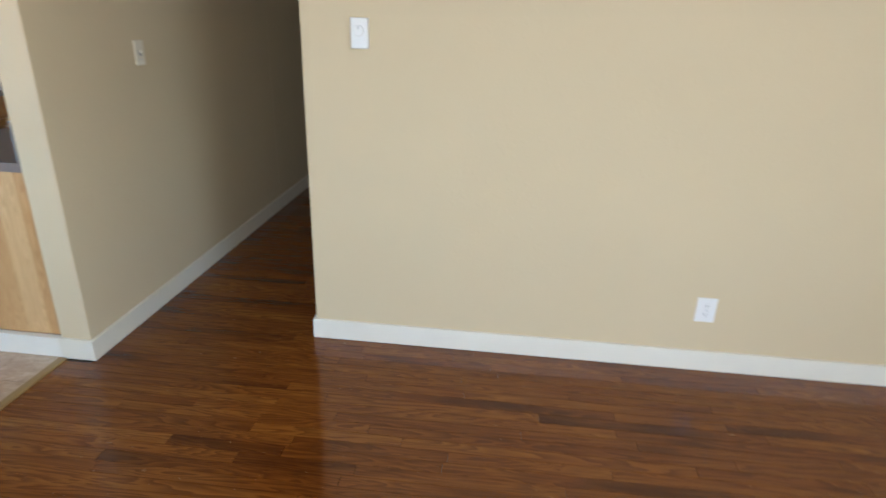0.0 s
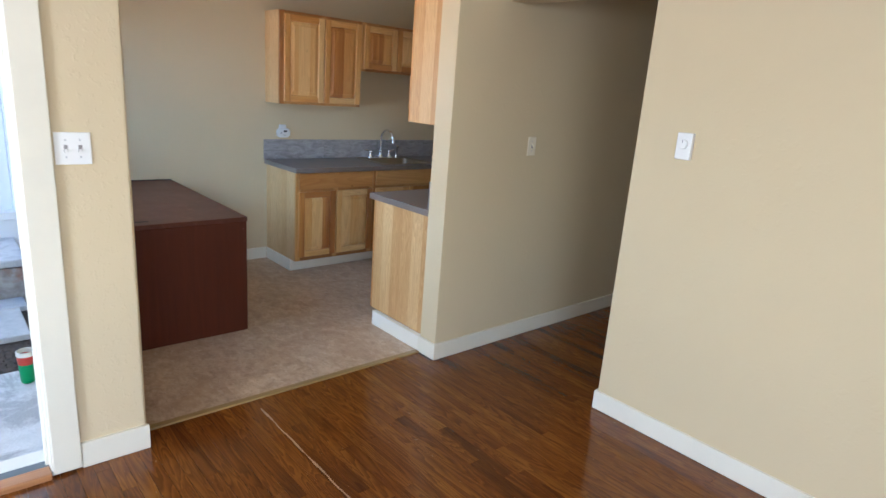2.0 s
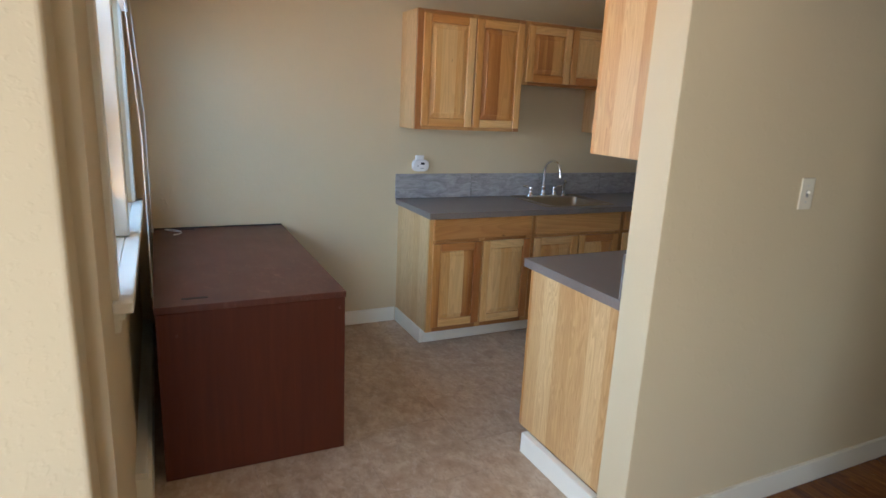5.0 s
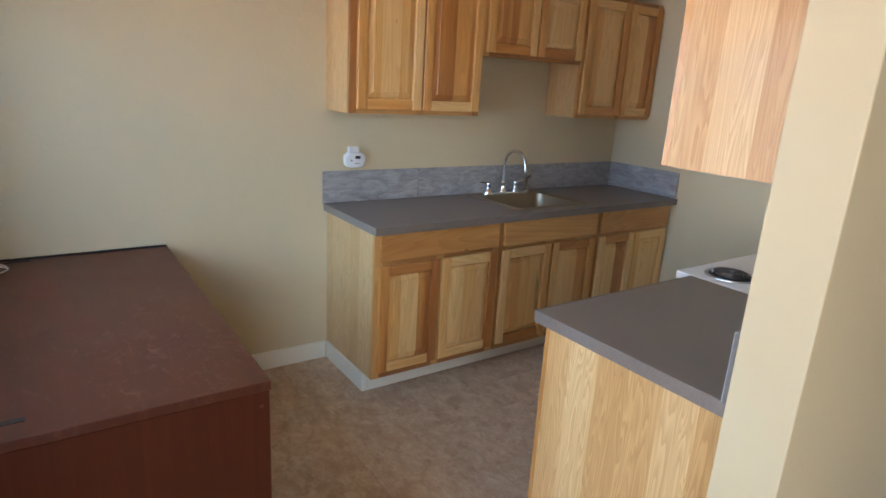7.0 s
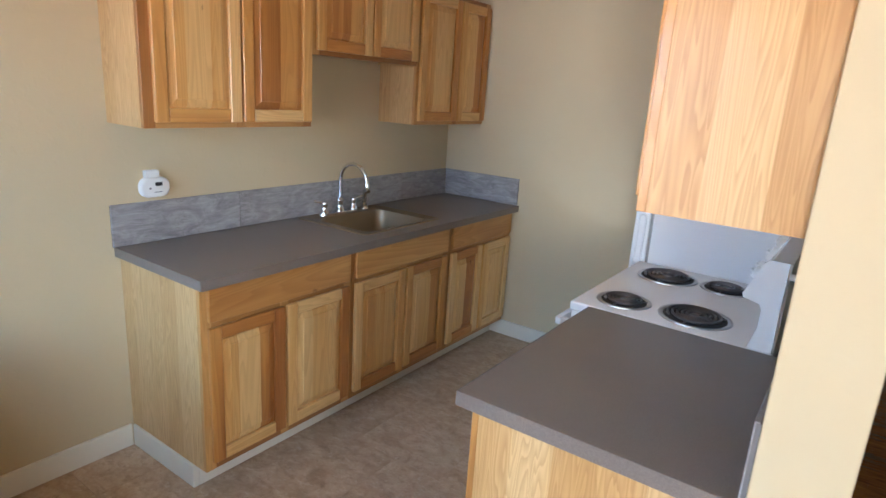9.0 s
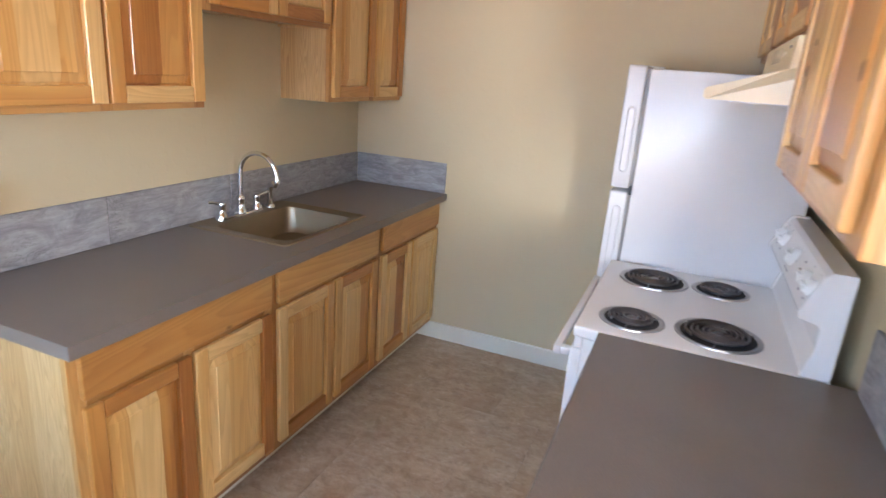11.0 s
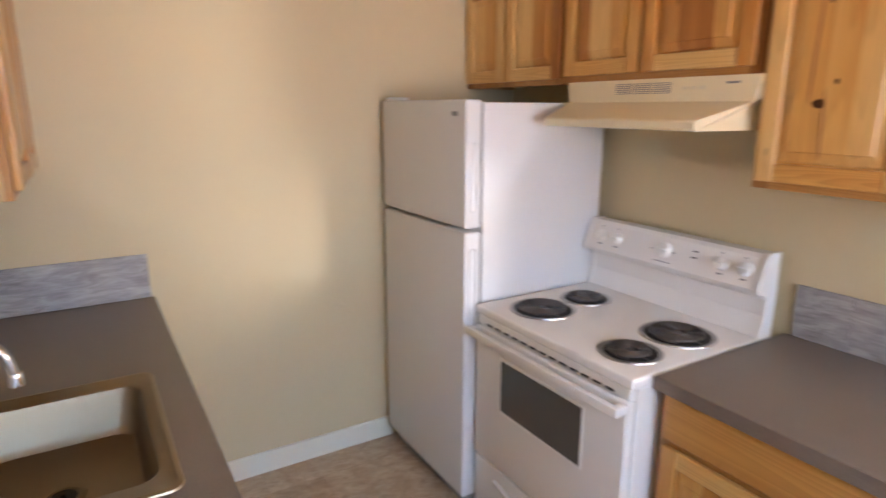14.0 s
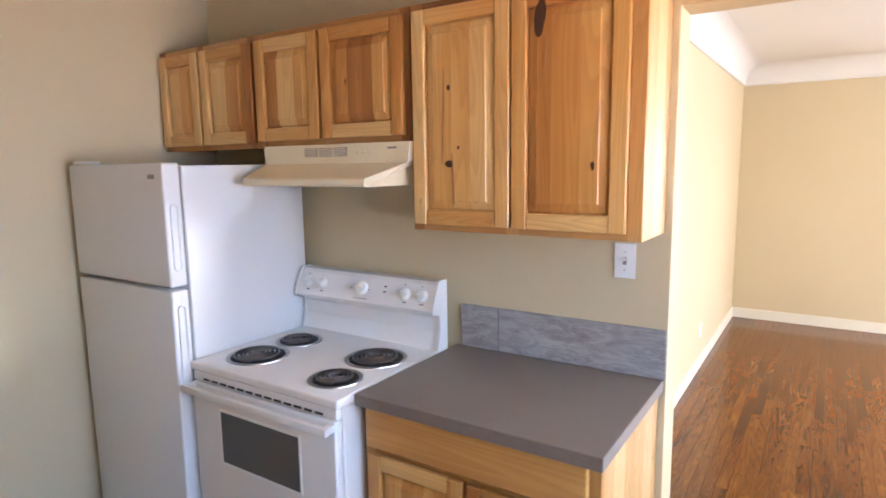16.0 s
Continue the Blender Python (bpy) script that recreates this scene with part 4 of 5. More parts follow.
for y in (SY0, SY1 - 0.015):
    bm = bmesh.new()
    loft(bm, [[(px - 0.006, yy, pz + (0.006 if pz > 1.1 else 0)) for px, pz in prof] for yy in (y, y + 0.015)])
    part("end_cap", bm, M["stove_white"], bg)
slope = math.atan2(0.092, 0.042)
tilt = Matrix.Rotation(-(math.pi / 2 - slope) , 4, "Y")


def on_guard(y, w):
    """A point on the sloping control panel, w from 0 (lower edge) to 1."""
    return Vector((-1.780 + 0.042 * w, y, 1.081 + 0.096 * w))


def knob(y, r):
    p = on_guard(y, 0.55)
    bm = bmesh.new()
    lathe(bm, [(r * 1.12, -0.001), (r * 1.10, 0.004), (r, 0.006), (r * 0.92, 0.018), (r * 0.7, 0.021)], (0, 0, 0), 24)
    box(bm, -r * 0.16, r * 0.16, -r * 0.85, r * 0.85, 0.018, 0.029, 0.002)
    nrm = Vector((-0.092, 0, 0.042)).normalized()
    m = Matrix.Translation(p) @ nrm.to_track_quat("Z", "X").to_matrix().to_4x4()
    bmesh.ops.transform(bm, matrix=m, verts=bm.verts)
    return part("knob", bm, M["plastic"], stove, "white control knob", True)


for y, r in ((3.874, 0.021), (3.792, 0.021), (3.566, 0.027), (3.334, 0.021), (3.250, 0.021)):
    knob(y, r)
nrm = Vector((-0.092, 0, 0.042)).normalized()


def guard_mark(y, w, dy, dw, mat="text"):
    a, b = on_guard(y, w), on_guard(y, w + dw)
    bm = bmesh.new()
    q = [a + Vector((0, -dy / 2, 0)), a + Vector((0, dy / 2, 0)), b + Vector((0, dy / 2, 0)), b + Vector((0, -dy / 2, 0))]
    loft(bm, [[tuple(p + nrm * h) for p in q] for h in (0.0002, 0.0008)])
    part("marking", bm, M[mat], bg)


for y in (3.874, 3.792, 3.334, 3.250):
    guard_mark(y, 0.20, 0.018, 0.05)
    guard_mark(y + 0.012, 0.88, 0.006, 0.05)
guard_mark(3.566, 0.12, 0.075, 0.03)
for y in (3.527, 3.627):
    guard_mark(y, 0.5, 0.006, 0.05)
for w in (0.5, 0.72):
    guard_mark(3.444, w, 0.016, 0.05, "dark")


def burner(x, y, r):
    """A coil element over a dulled drip pan."""
    b = part("drip_pan", lathe(bmesh.new(), [(r, 0.0), (r - 0.001, 0.004), (r - 0.006, 0.005), (r - 0.013, 0.0035), (r - 0.016, 0.0012), (0.012, 0.0008)], (x, y, 0.9142), 40), M["pan"], stove, "dulled chrome drip pan", True)
    part("pan_bowl", lathe(bmesh.new(), [(r - 0.017, 0.0), (r - 0.03, 0.0008), (0.01, 0.0009)], (x, y, 0.9155), 32), M["dark"], b, smooth=True)
    turns = 4.6 if r > 0.11 else 3.6
    pts = []
    n = int(turns * 26)
    for i in range(n + 1):
        a = 2 * math.pi * turns * i / n
        q = 0.018 + (r - 0.030 - 0.018) * i / n
        pts.append((x + q * math.cos(a), y + q * math.sin(a), 0.9235))
    part("coil", tube(bmesh.new(), pts, 0.0062, 6, 0.75), M["coil"], b, "blackened heating coil", True)
    for k in range(3):
        a = 2 * math.pi * k / 3 + 0.4
        part("support", tube(bmesh.new(), [(x + 0.012 * math.cos(a), y + 0.012 * math.sin(a), 0.9185), (x + (r - 0.017) * math.cos(a), y + (r - 0.017) * math.sin(a), 0.9185)], 0.0028, 5), M["coil"], b)
    part("hub", lathe(bmesh.new(), [(0.016, 0), (0.016, 0.006), (0.010, 0.007)], (x, y, 0.917), 16), M["coil"], b, smooth=True)


burner(-2.148, 3.774, 0.122)
burner(-1.920, 3.786, 0.098)
burner(-2.180, 3.332, 0.098)
burner(-1.936, 3.350, 0.122)

oven = part("oven_door", boxes((SF - 0.022, SF + 0.0115, SY0 + 0.010, SY1 - 0.010, 0.300, 0.838), bevel=0.008, segs=3), M["stove_white"], stove, smooth=True)
part("oven_window", boxes((SF - 0.0245, SF - 0.0222, 3.366, 3.776, 0.551, 0.751), bevel=0.001), M["oven_glass"], oven, "smoked oven window")
for r in ((3.358, 3.366, 0.543, 0.759), (3.776, 3.784, 0.543, 0.759), (3.366, 3.776, 0.543, 0.551), (3.366, 3.776, 0.751, 0.759)):
    part("window_trim", boxes((SF - 0.0255, SF - 0.0221, *r)), M["plastic"], oven)
hz = 0.822
part("handle", boxes((SF - 0.070, SF - 0.048, SY0 + 0.008, SY1 - 0.002, hz - 0.014, hz + 0.014), (SF - 0.0485, SF - 0.021, SY0 + 0.010, SY0 + 0.038, hz - 0.012, hz + 0.012), (SF - 0.0485, SF - 0.021, SY1 - 0.036, SY1 - 0.008, hz - 0.012, hz + 0.012), bevel=0.005, segs=2), M["stove_white"], oven, smooth=True)
part("vent_panel", boxes((SF - 0.012, SF + 0.0112, SY0 + 0.010, SY1 - 0.010, 0.842, 0.8795), bevel=0.003), M["stove_white"], stove)
for k in range(13):
    y = SY0 + 0.070 + k * 0.049
    part("vent_slot", boxes((SF - 0.0135, SF - 0.0118, y, y + 0.036, 0.849, 0.857)), M["dark"], stove)
drawer = part("storage_drawer", boxes((SF - 0.018, SF + 0.0115, SY0 + 0.010, SY1 - 0.010, 0.075, 0.290), bevel=0.007, segs=3), M["stove_white"], stove, smooth=True)
part("drawer_grip", tube(bmesh.new(), [(SF - 0.018 - 0.014 * math.sin(math.pi * k / 10), 3.33 + 0.048 * k, 0.232 - 0.012 * math.sin(math.pi * k / 10)) for k in range(11)], 0.010, 10), M["stove_white"], drawer, smooth=True)

# ---- range hood ----
hood = thing("range_hood", (-1.85, 3.55, 1.56), "almond enamel under-cabinet range hood over the stove", "range hood")
HY0h, HY1h = 3.174, 3.934
hp = [(KX1 - 0.004, 1.7335), (-1.925, 1.7335), (-1.928, 1.660), (-2.095, 1.607), (-2.100, 1.601), (-2.100, 1.584), (-2.094, 1.578), (KX1 - 0.004, 1.578)]
bm = bmesh.new()
inset = [0, 0, 0.01, 0.068, 0.07, 0.07, 0.07, 0]
loft(bm, [[(px, y + s * d, pz) for (px, pz), d in zip(hp, inset)] for y, s in ((HY0h, 1), (HY1h, -1))])
part("canopy", bm, M["almond"], hood)
for k in range(3):
    y = 3.470 + k * 0.078
    vent = part("vent", boxes((-1.9275, -1.9255, y, y + 0.068, 1.686, 1.720)), M["grey_plastic"], hood)
    for j in range(5):
        part("louvre", boxes((-1.9295, -1.9272, y + 0.002, y + 0.066, 1.6885 + j * 0.0064, 1.6915 + j * 0.0064)), M["almond"], vent)
for y in (3.415, 3.385, 3.355):
    part("switch", boxes((-1.9300, -1.9262, y - 0.009, y + 0.009, 1.696, 1.706), bevel=0.001), M["ivory"], hood)
part("badge", boxes((-1.9282, -1.9262, 3.235, 3.275, 1.710, 1.716)), M["text"], hood, "small unreadable badge")
part("filter", boxes((-2.03, -1.72, 3.30, 3.80, 1.574, 1.5775)), M["aluminium"], hood)

# ---- refrigerator ----
FY0, FY1, FF0 = 3.960, 4.640, -2.376
fridge = thing("refrigerator", (-2.03, 4.24, 0.004), "white top-freezer refrigerator with pebbled doors, standing against the wall", "refrigerator")
part("cabinet_body", boxes((FF0 + 0.082, -1.690, FY0 + 0.004, FY1 - 0.004, 0.03, 1.660), bevel=0.008, segs=3), M["appliance"], fridge, smooth=True)
part("kick_grille", boxes((FF0 + 0.05, FF0 + 0.0815, FY0 + 0.02, FY1 - 0.02, 0.005, 0.075)), M["grey_plastic"], fridge)
part("hinge_cover", boxes((FF0 + 0.01, FF0 + 0.09, FY1 - 0.09, FY1 - 0.02, 1.6705, 1.684), bevel=0.004), M["plastic"], fridge)
for nm, z0, z1, g0, g1 in (("freezer_door", 1.205, 1.670, 1.265, 1.520), ("fridge_door", 0.082, 1.192, 0.800, 1.135)):
    d = part(nm, boxes((FF0, FF0 + 0.070, FY0, FY1, z0, z1), bevel=0.010, segs=3), M["appliance"], fridge, smooth=True)
    part("gasket", boxes((FF0 + 0.0705, FF0 + 0.0815, FY0 + 0.012, FY1 - 0.012, z0 + 0.01, z1 - 0.012)), M["grey_plastic"], d)
    gx, gz, hw, hh = FF0 + 0.036, (g0 + g1) / 2, 0.036, g1 - g0
    lp = [[(q[0], FY0 + dep, q[1]) for q in [(p[0], p[1]) for p in rrect(gx, gz, w, h, w / 2 - 0.001, 0)]] for w, h, dep in ((hw, hh, 0.0005), (hw, hh, -0.005), (hw - 0.006, hh - 0.006, -0.0065), (hw - 0.012, hh - 0.012, -0.005), (hw - 0.017, hh - 0.017, -0.0006))]
    part("grip", loft(bmesh.new(), lp, False, True), M["appliance"], d, "moulded grip in the door edge", True)
part("badge", boxes((FF0 - 0.0025, FF0 - 0.0002, 4.012, 4.052, 1.612, 1.628), bevel=0.0008), M["text"], fridge, "small dark maker's badge")

# ---- desk ----
DX0, DX1, DY0, DY1, DZ = -3.954, -2.462, 0.828, 1.588, 0.764
desk = thing("office_desk", (-3.2, 1.23, 0.004), "worn dark red-brown wooden office desk pushed under the window", "desk")
part("desktop", boxes((DX0, DX1, DY0, DY1, DZ - 0.028, DZ), bevel=0.0025, segs=2), M["mahogany"], desk)
part("end_panel", boxes((DX1 - 0.030, DX1 - 0.003, DY0 + 0.004, DY1 - 0.004, 0.006, DZ - 0.0285), bevel=0.002), M["mahogany_side"], desk)
part("end_panel", boxes((DX0 + 0.003, DX0 + 0.030, DY0 + 0.004, DY1 - 0.004, 0.006, DZ - 0.0285), bevel=0.002), M["mahogany_side"], desk)
part("modesty_panel", boxes((DX0 + 0.031, DX1 - 0.031, DY1 - 0.030, DY1 - 0.012, 0.06, DZ - 0.029)), M["mahogany_side"], desk)
part("rear_edge", boxes((DX0, DX0 + 0.012, DY0 + 0.002, DY1 - 0.002, DZ + 0.0005, DZ + 0.007), bevel=0.002), M["dark"], desk, "dark strip along the desk edge")
for x, y, dx, dy in ((-2.545, 0.98, 0.020, 0.10), (-3.915, 1.010, 0.022, 0.09)):
    part("cable_slot", boxes((x - dx / 2, x + dx / 2, y - dy / 2, y + dy / 2, DZ + 0.0003, DZ + 0.0025), bevel=0.001), M["dark"], desk)
for y, z in ((0.905, 0.640), (1.560, 0.690)):
    part("screw_cover", lathe(bmesh.new(), [(0.006, 0.0), (0.006, 0.0015), (0.004, 0.002)], (DX1 - 0.003, y, z), 10, 0), M["mahogany"], desk)
for x in (DX0 + 0.02, DX1 - 0.02):
    for y in (DY0 + 0.05, DY1 - 0.03):
        part("glide", lathe(bmesh.new(), [(0.014, 0), (0.014, 0.005)], (x, y, 0.0035), 12), M["dark"], desk)
solid("loose_cord", tube(bmesh.new(), [(-3.86 + 0.10 * math.cos(a * 0.5) * (1 - a / 20), 0.935 + 0.045 * math.sin(a * 0.7), DZ + 0.0035) for a in range(12)], 0.0028, 6), M["cord"], "thin white cord end lying on the desk", "cord", smooth=True)

# ---- wall plates, thermostat, detector ----
def plate(name, label, cat, wall, out, axis, c, z, w, h, mat, toggles=(), sockets=False):
    """A cover plate on a wall: axis 0 for walls of constant x, 1 for constant y; c is the place along the wall."""
    def bx(a, b, z0, z1, e0, e1, bevel=0.0, segs=1):
        d0, d1 = sorted((wall + out * e0, wall + out * e1))
        return boxes((d0, d1, a, b, z0, z1) if axis == 0 else (a, b, d0, d1, z0, z1), bevel=bevel, segs=segs)
    p = thing(name, (wall, c, z) if axis == 0 else (c, wall, z), label, cat)
    part("cover_plate", bx(c - w / 2, c + w / 2, z - h / 2, z + h / 2, 0.0005, 0.006, 0.0025, 2), M[mat], p)
    for t, up in toggles:
        s = part("toggle_surround", bx(c + t - 0.006, c + t + 0.006, z - 0.013, z + 0.013, 0.006, 0.0075), M["grey_plastic"], p)
        part("toggle", bx(c + t - 0.0045, c + t + 0.0045, z + (0.001 if up else -0.012), z + (0.012 if up else -0.001), 0.0072, 0.019, 0.0015), M[mat], s)
        for q in (-0.031, 0.031):
            part("screw", bx(c + t - 0.003, c + t + 0.003, z + q - 0.003, z + q + 0.003, 0.0055, 0.0066, 0.0008), M["aluminium"], p)
    if sockets:
        for q in (-0.021, 0.021):
            s = part("socket_face", bx(c - 0.0165, c + 0.0165, z + q - 0.0145, z + q + 0.0145, 0.006, 0.0085, 0.002, 2), M["plastic"], p)
            for a, hgt in ((-0.0065, 0.009), (0.0065, 0.007)):
                part("slot", bx(c + a - 0.0012, c + a + 0.0012, z + q - 0.002, z + q - 0.002 + hgt, 0.0084, 0.0089), M["dark"], s)
            part("slot", bx(c - 0.0025, c + 0.0025, z + q - 0.0095, z + q - 0.0055, 0.0084, 0.0089), M["dark"], s)
        part("screw", bx(c - 0.003, c + 0.003, z - 0.003, z + 0.003, 0.006, 0.007), M["aluminium"], p)
    return p


plate("double_switch", "white double toggle light switch beside the entrance door", "light switch", LX0, 1, 0, 0.512, 1.314, 0.117, 0.117, "plastic", ((-0.023, False), (0.023, False)))
plate("light_switch", "ivory toggle light switch on the hall wall", "light switch", LX0, 1, 0, 3.050, 1.314, 0.072, 0.117, "ivory", ((0.0, True),))
plate("light_switch", "white toggle light switch above the worktop", "light switch", KX1, -1, 0, 2.500, 1.314, 0.074, 0.120, "plastic", ((0.0, True),))
plate("wall_outlet", "white duplex power outlet low on the long wall", "outlet", LY1, -1, 1, 1.312, 0.316, 0.088, 0.120, "plastic", (), True)

th = thing("thermostat", (-0.270, LY1, 1.452), "white dial thermostat on the long living room wall", "thermostat")
part("housing", boxes((-0.307, -0.235, LY1 - 0.030, LY1 - 0.0005, 1.392, 1.512), bevel=0.006, segs=3), M["plastic"], th, smooth=True)
part("dial", lathe(bmesh.new(), [(0.0225, -0.0295), (0.0220, -0.040), (0.019, -0.043)], (-0.271, LY1, 1.462), 28, 1), M["plastic"], th, smooth=True)
part("dial_mark", boxes((-0.2725, -0.2695, LY1 - 0.0437, LY1 - 0.0429, 1.468, 1.480)), M["text"], th)

co = thing("gas_detector", (KX0, 2.556, 1.165), "white plug-in gas alarm with a small dark display above the backsplash", "alarm")
part("plug", boxes((KX0 + 0.0005, KX0 + 0.026, 2.523, 2.582, 1.178, 1.220), bevel=0.004, segs=2), M["plastic"], co)
case = part("case", loft(bmesh.new(), [[(KX0 + d, p[0], p[1]) for p in rrect(2.556, 1.150, w, h, min(0.034, h / 2 - 0.003), 0)] for d, w, h in ((0.010, 0.118, 0.076), (0.014, 0.124, 0.082), (0.034, 0.124, 0.082), (0.041, 0.116, 0.074), (0.043, 0.100, 0.060))]), M["plastic"], co, smooth=True)
part("display", boxes((KX0 + 0.0425, KX0 + 0.0445, 2.552, 2.582, 1.157, 1.172)), M["dark"], case)
part("test_button", lathe(bmesh.new(), [(0.005, 0.0), (0.0046, 0.0018), (0.003, 0.0024)], (KX0 + 0.0425, 2.530, 1.148), 16, 0), M["grey_plastic"], case, smooth=True)
part("label_bar", boxes((KX0 + 0.0426, KX0 + 0.0436, 2.548, 2.580, 1.130, 1.133)), M["text"], case)

# ---- ceiling fan ----
fan = thing("ceiling_fan", (-2.86, 1.675, KCEIL), "white ceiling fan with one opal glass globe light", "ceiling fan")
part("canopy", lathe(bmesh.new(), [(0.075, 0.0), (0.072, -0.02), (0.045, -0.067)], (-2.86, 1.675, KCEIL - 0.0005), 28), M["plastic"], fan, smooth=True)
part("motor_housing", lathe(bmesh.new(), [(0.045, 0.045), (0.10, 0.03), (0.115, 0.005), (0.115, -0.045), (0.095, -0.065), (0.05, -0.072)], (-2.86, 1.675, KCEIL - 0.1125), 32), M["plastic"], fan, smooth=True)
part("light_kit", lathe(bmesh.new(), [(0.05, 0.0), (0.05, -0.035), (0.042, -0.052)], (-2.86, 1.675, KCEIL - 0.1850), 28), M["plastic"], fan, smooth=True)
part("globe", lathe(bmesh.new(), [(0.040, 0.0), (0.052, -0.012), (0.075, -0.040), (0.086, -0.065), (0.082, -0.090), (0.062, -0.110), (0.030, -0.120), (0.008, -0.122)], (-2.86, 1.675, KCEIL - 0.2365), 32), M["globe"], fan, "opal glass globe", True)
for k in range(5):
    a = radians(54 + 72 * k)
    ca, sa = math.cos(a), math.sin(a)
    zc = KCEIL - 0.1670
    def at(u, v, h):
        return (-2.86 + u * ca - v * sa, 1.675 + u * sa + v * ca, zc + h)
    outline = [(0.17, -0.055), (0.30, -0.062), (0.50, -0.066), (0.55, -0.052), (0.565, 0.0), (0.55, 0.052), (0.50, 0.066), (0.30, 0.062), (0.17, 0.055)]
    bl = part("blade", loft(bmesh.new(), [[at(u, v, v * 0.20 + h) for u, v in outline] for h in (-0.004, 0.004)]), M["plastic"], fan)
    part("blade_arm", loft(bmesh.new(), [[at(u, v, v * 0.20 + h) for u, v in ((0.09, -0.018), (0.24, -0.030), (0.24, 0.030), (0.09, 0.018))] for h in (-0.010, -0.0045)]), M["plastic"], bl)

# ---- outdoors, seen through the entrance doorway ----
structure("ground", boxes((-60, 60, -60, 60, GROUND - 0.5, GROUND - 0.03)), M["soil"], "bare dark soil and ground round the house", "ground")
structure("pavement", boxes((-2.90, LX0 - 0.22, -3.0, 0.60, GROUND - 0.10, GROUND), bevel=0.012, segs=2), M["concrete"], "worn stained concrete landing outside the entrance", "pavement")
structure("pavement_path", boxes((-4.24, -2.9005, -3.0, -0.028, GROUND - 0.10, GROUND + 0.004), bevel=0.008), M["concrete"], "concrete path across the yard", "pavement")
matt = thing("door_mat", (-3.6, -0.4, GROUND), "grey rubber mat with dark border lying on the concrete path", "mat")
part("mat_border", loft(bmesh.new(), [rrect(-3.505, -0.55, 1.24, 1.00, 0.02, GROUND + 0.0045), rrect(-3.505, -0.55, 1.24, 1.00, 0.02, GROUND + 0.011)]), M["mat_border"], matt)
part("mat_field", loft(bmesh.new(), [rrect(-3.525, -0.58, 1.12, 0.90, 0.07, GROUND + 0.0112), rrect(-3.525, -0.58, 1.11, 0.89, 0.07, GROUND + 0.017)]), M["mat"], matt, "pale grey mat field")
for x0, x1, y0, y1 in ((-3.98, -3.42, 0.115, 0.50), (-4.22, -4.0, -0.02, 0.24), (-4.22, -4.0, 0.25, 0.55)):
    solid("paving_stone", boxes((x0, x1, y0, y1, GROUND - 0.03, GROUND + 0.012), bevel=0.008, segs=2), M["paver"], "pale square paving stone set in the soil bed", "paving stone", group="paving stones in the soil bed")
step = thing("concrete_step", (-4.6, -0.5, GROUND), "crumbling raised concrete step before the neighbouring door", "step")
part("riser_block", boxes((-4.99, -4.262, -3.0, 0.60, GROUND - 0.1, 0.090), bevel=0.02, segs=3), M["block"], step)
part("tread", boxes((-4.99, -4.240, -3.0, 0.60, 0.0905, 0.148), bevel=0.015, segs=3), M["concrete"], step)
house = thing("neighbouring_house", (-5.1, -0.5, GROUND), "white painted neighbouring house with a plain door", "house")
part("wall", boxes((-5.3, -5.0, -6.0, -1.12, GROUND, 2.9), (-5.3, -5.0, -0.20 + 0.86, 6.0, GROUND, 2.9), (-5.3, -5.0, -1.12, -0.25, GROUND, 2.9), (-5.3, -5.0, -0.25, 0.66, 2.42, 2.9), (-5.3, -5.0, -0.25, 0.66, GROUND, 0.30)), M["siding"], house)
part("roof", boxes((-7.0, -4.75, -6.2, 6.2, 2.9, 3.02)), M["roofing"], house)
nd = part("door", boxes((-5.09, -5.05, -0.21, 0.62, 0.375, 2.40), bevel=0.003), M["siding"], house)
for z0, z1 in ((0.50, 1.15), (1.30, 2.25)):
    part("door_panel", boxes((-5.052, -5.044, -0.09, 0.50, z0, z1), bevel=0.004), M["siding"], nd)
part("door_frame", boxes((-5.06, -4.985, -0.25, -0.212, 0.30, 2.42), (-5.06, -4.985, 0.622, 0.66, 0.30, 2.42), bevel=0.004), M["siding"], house)
part("door_sill", boxes((-5.10, -4.96, -0.25, 0.66, 0.30, 0.37), bevel=0.01, segs=2), M["siding"], house)
can = thing("drink_can", (-2.72, 0.40, GROUND), "green and red printed tin standing on the concrete landing", "can")
part("tin", lathe(bmesh.new(), [(0.030, 0.0), (0.034, 0.006), (0.042, 0.150), (0.042, 0.152)], (-2.72, 0.40, GROUND + 0.001), 24), M["can_green"], can, smooth=True)
part("band", lathe(bmesh.new(), [(0.0405, 0.0), (0.0432, 0.048)], (-2.72, 0.40, GROUND + 0.115), 24, cap=False), M["can_red"], can, "red printed band", True)
part("rim", lathe(bmesh.new(), [(0.044, 0.0), (0.0455, 0.006), (0.0455, 0.026), (0.042, 0.028), (0.040, 0.02)], (-2.72, 0.40, GROUND + 0.164), 24, cap=False), M["paper"], can, "cream rim", True)


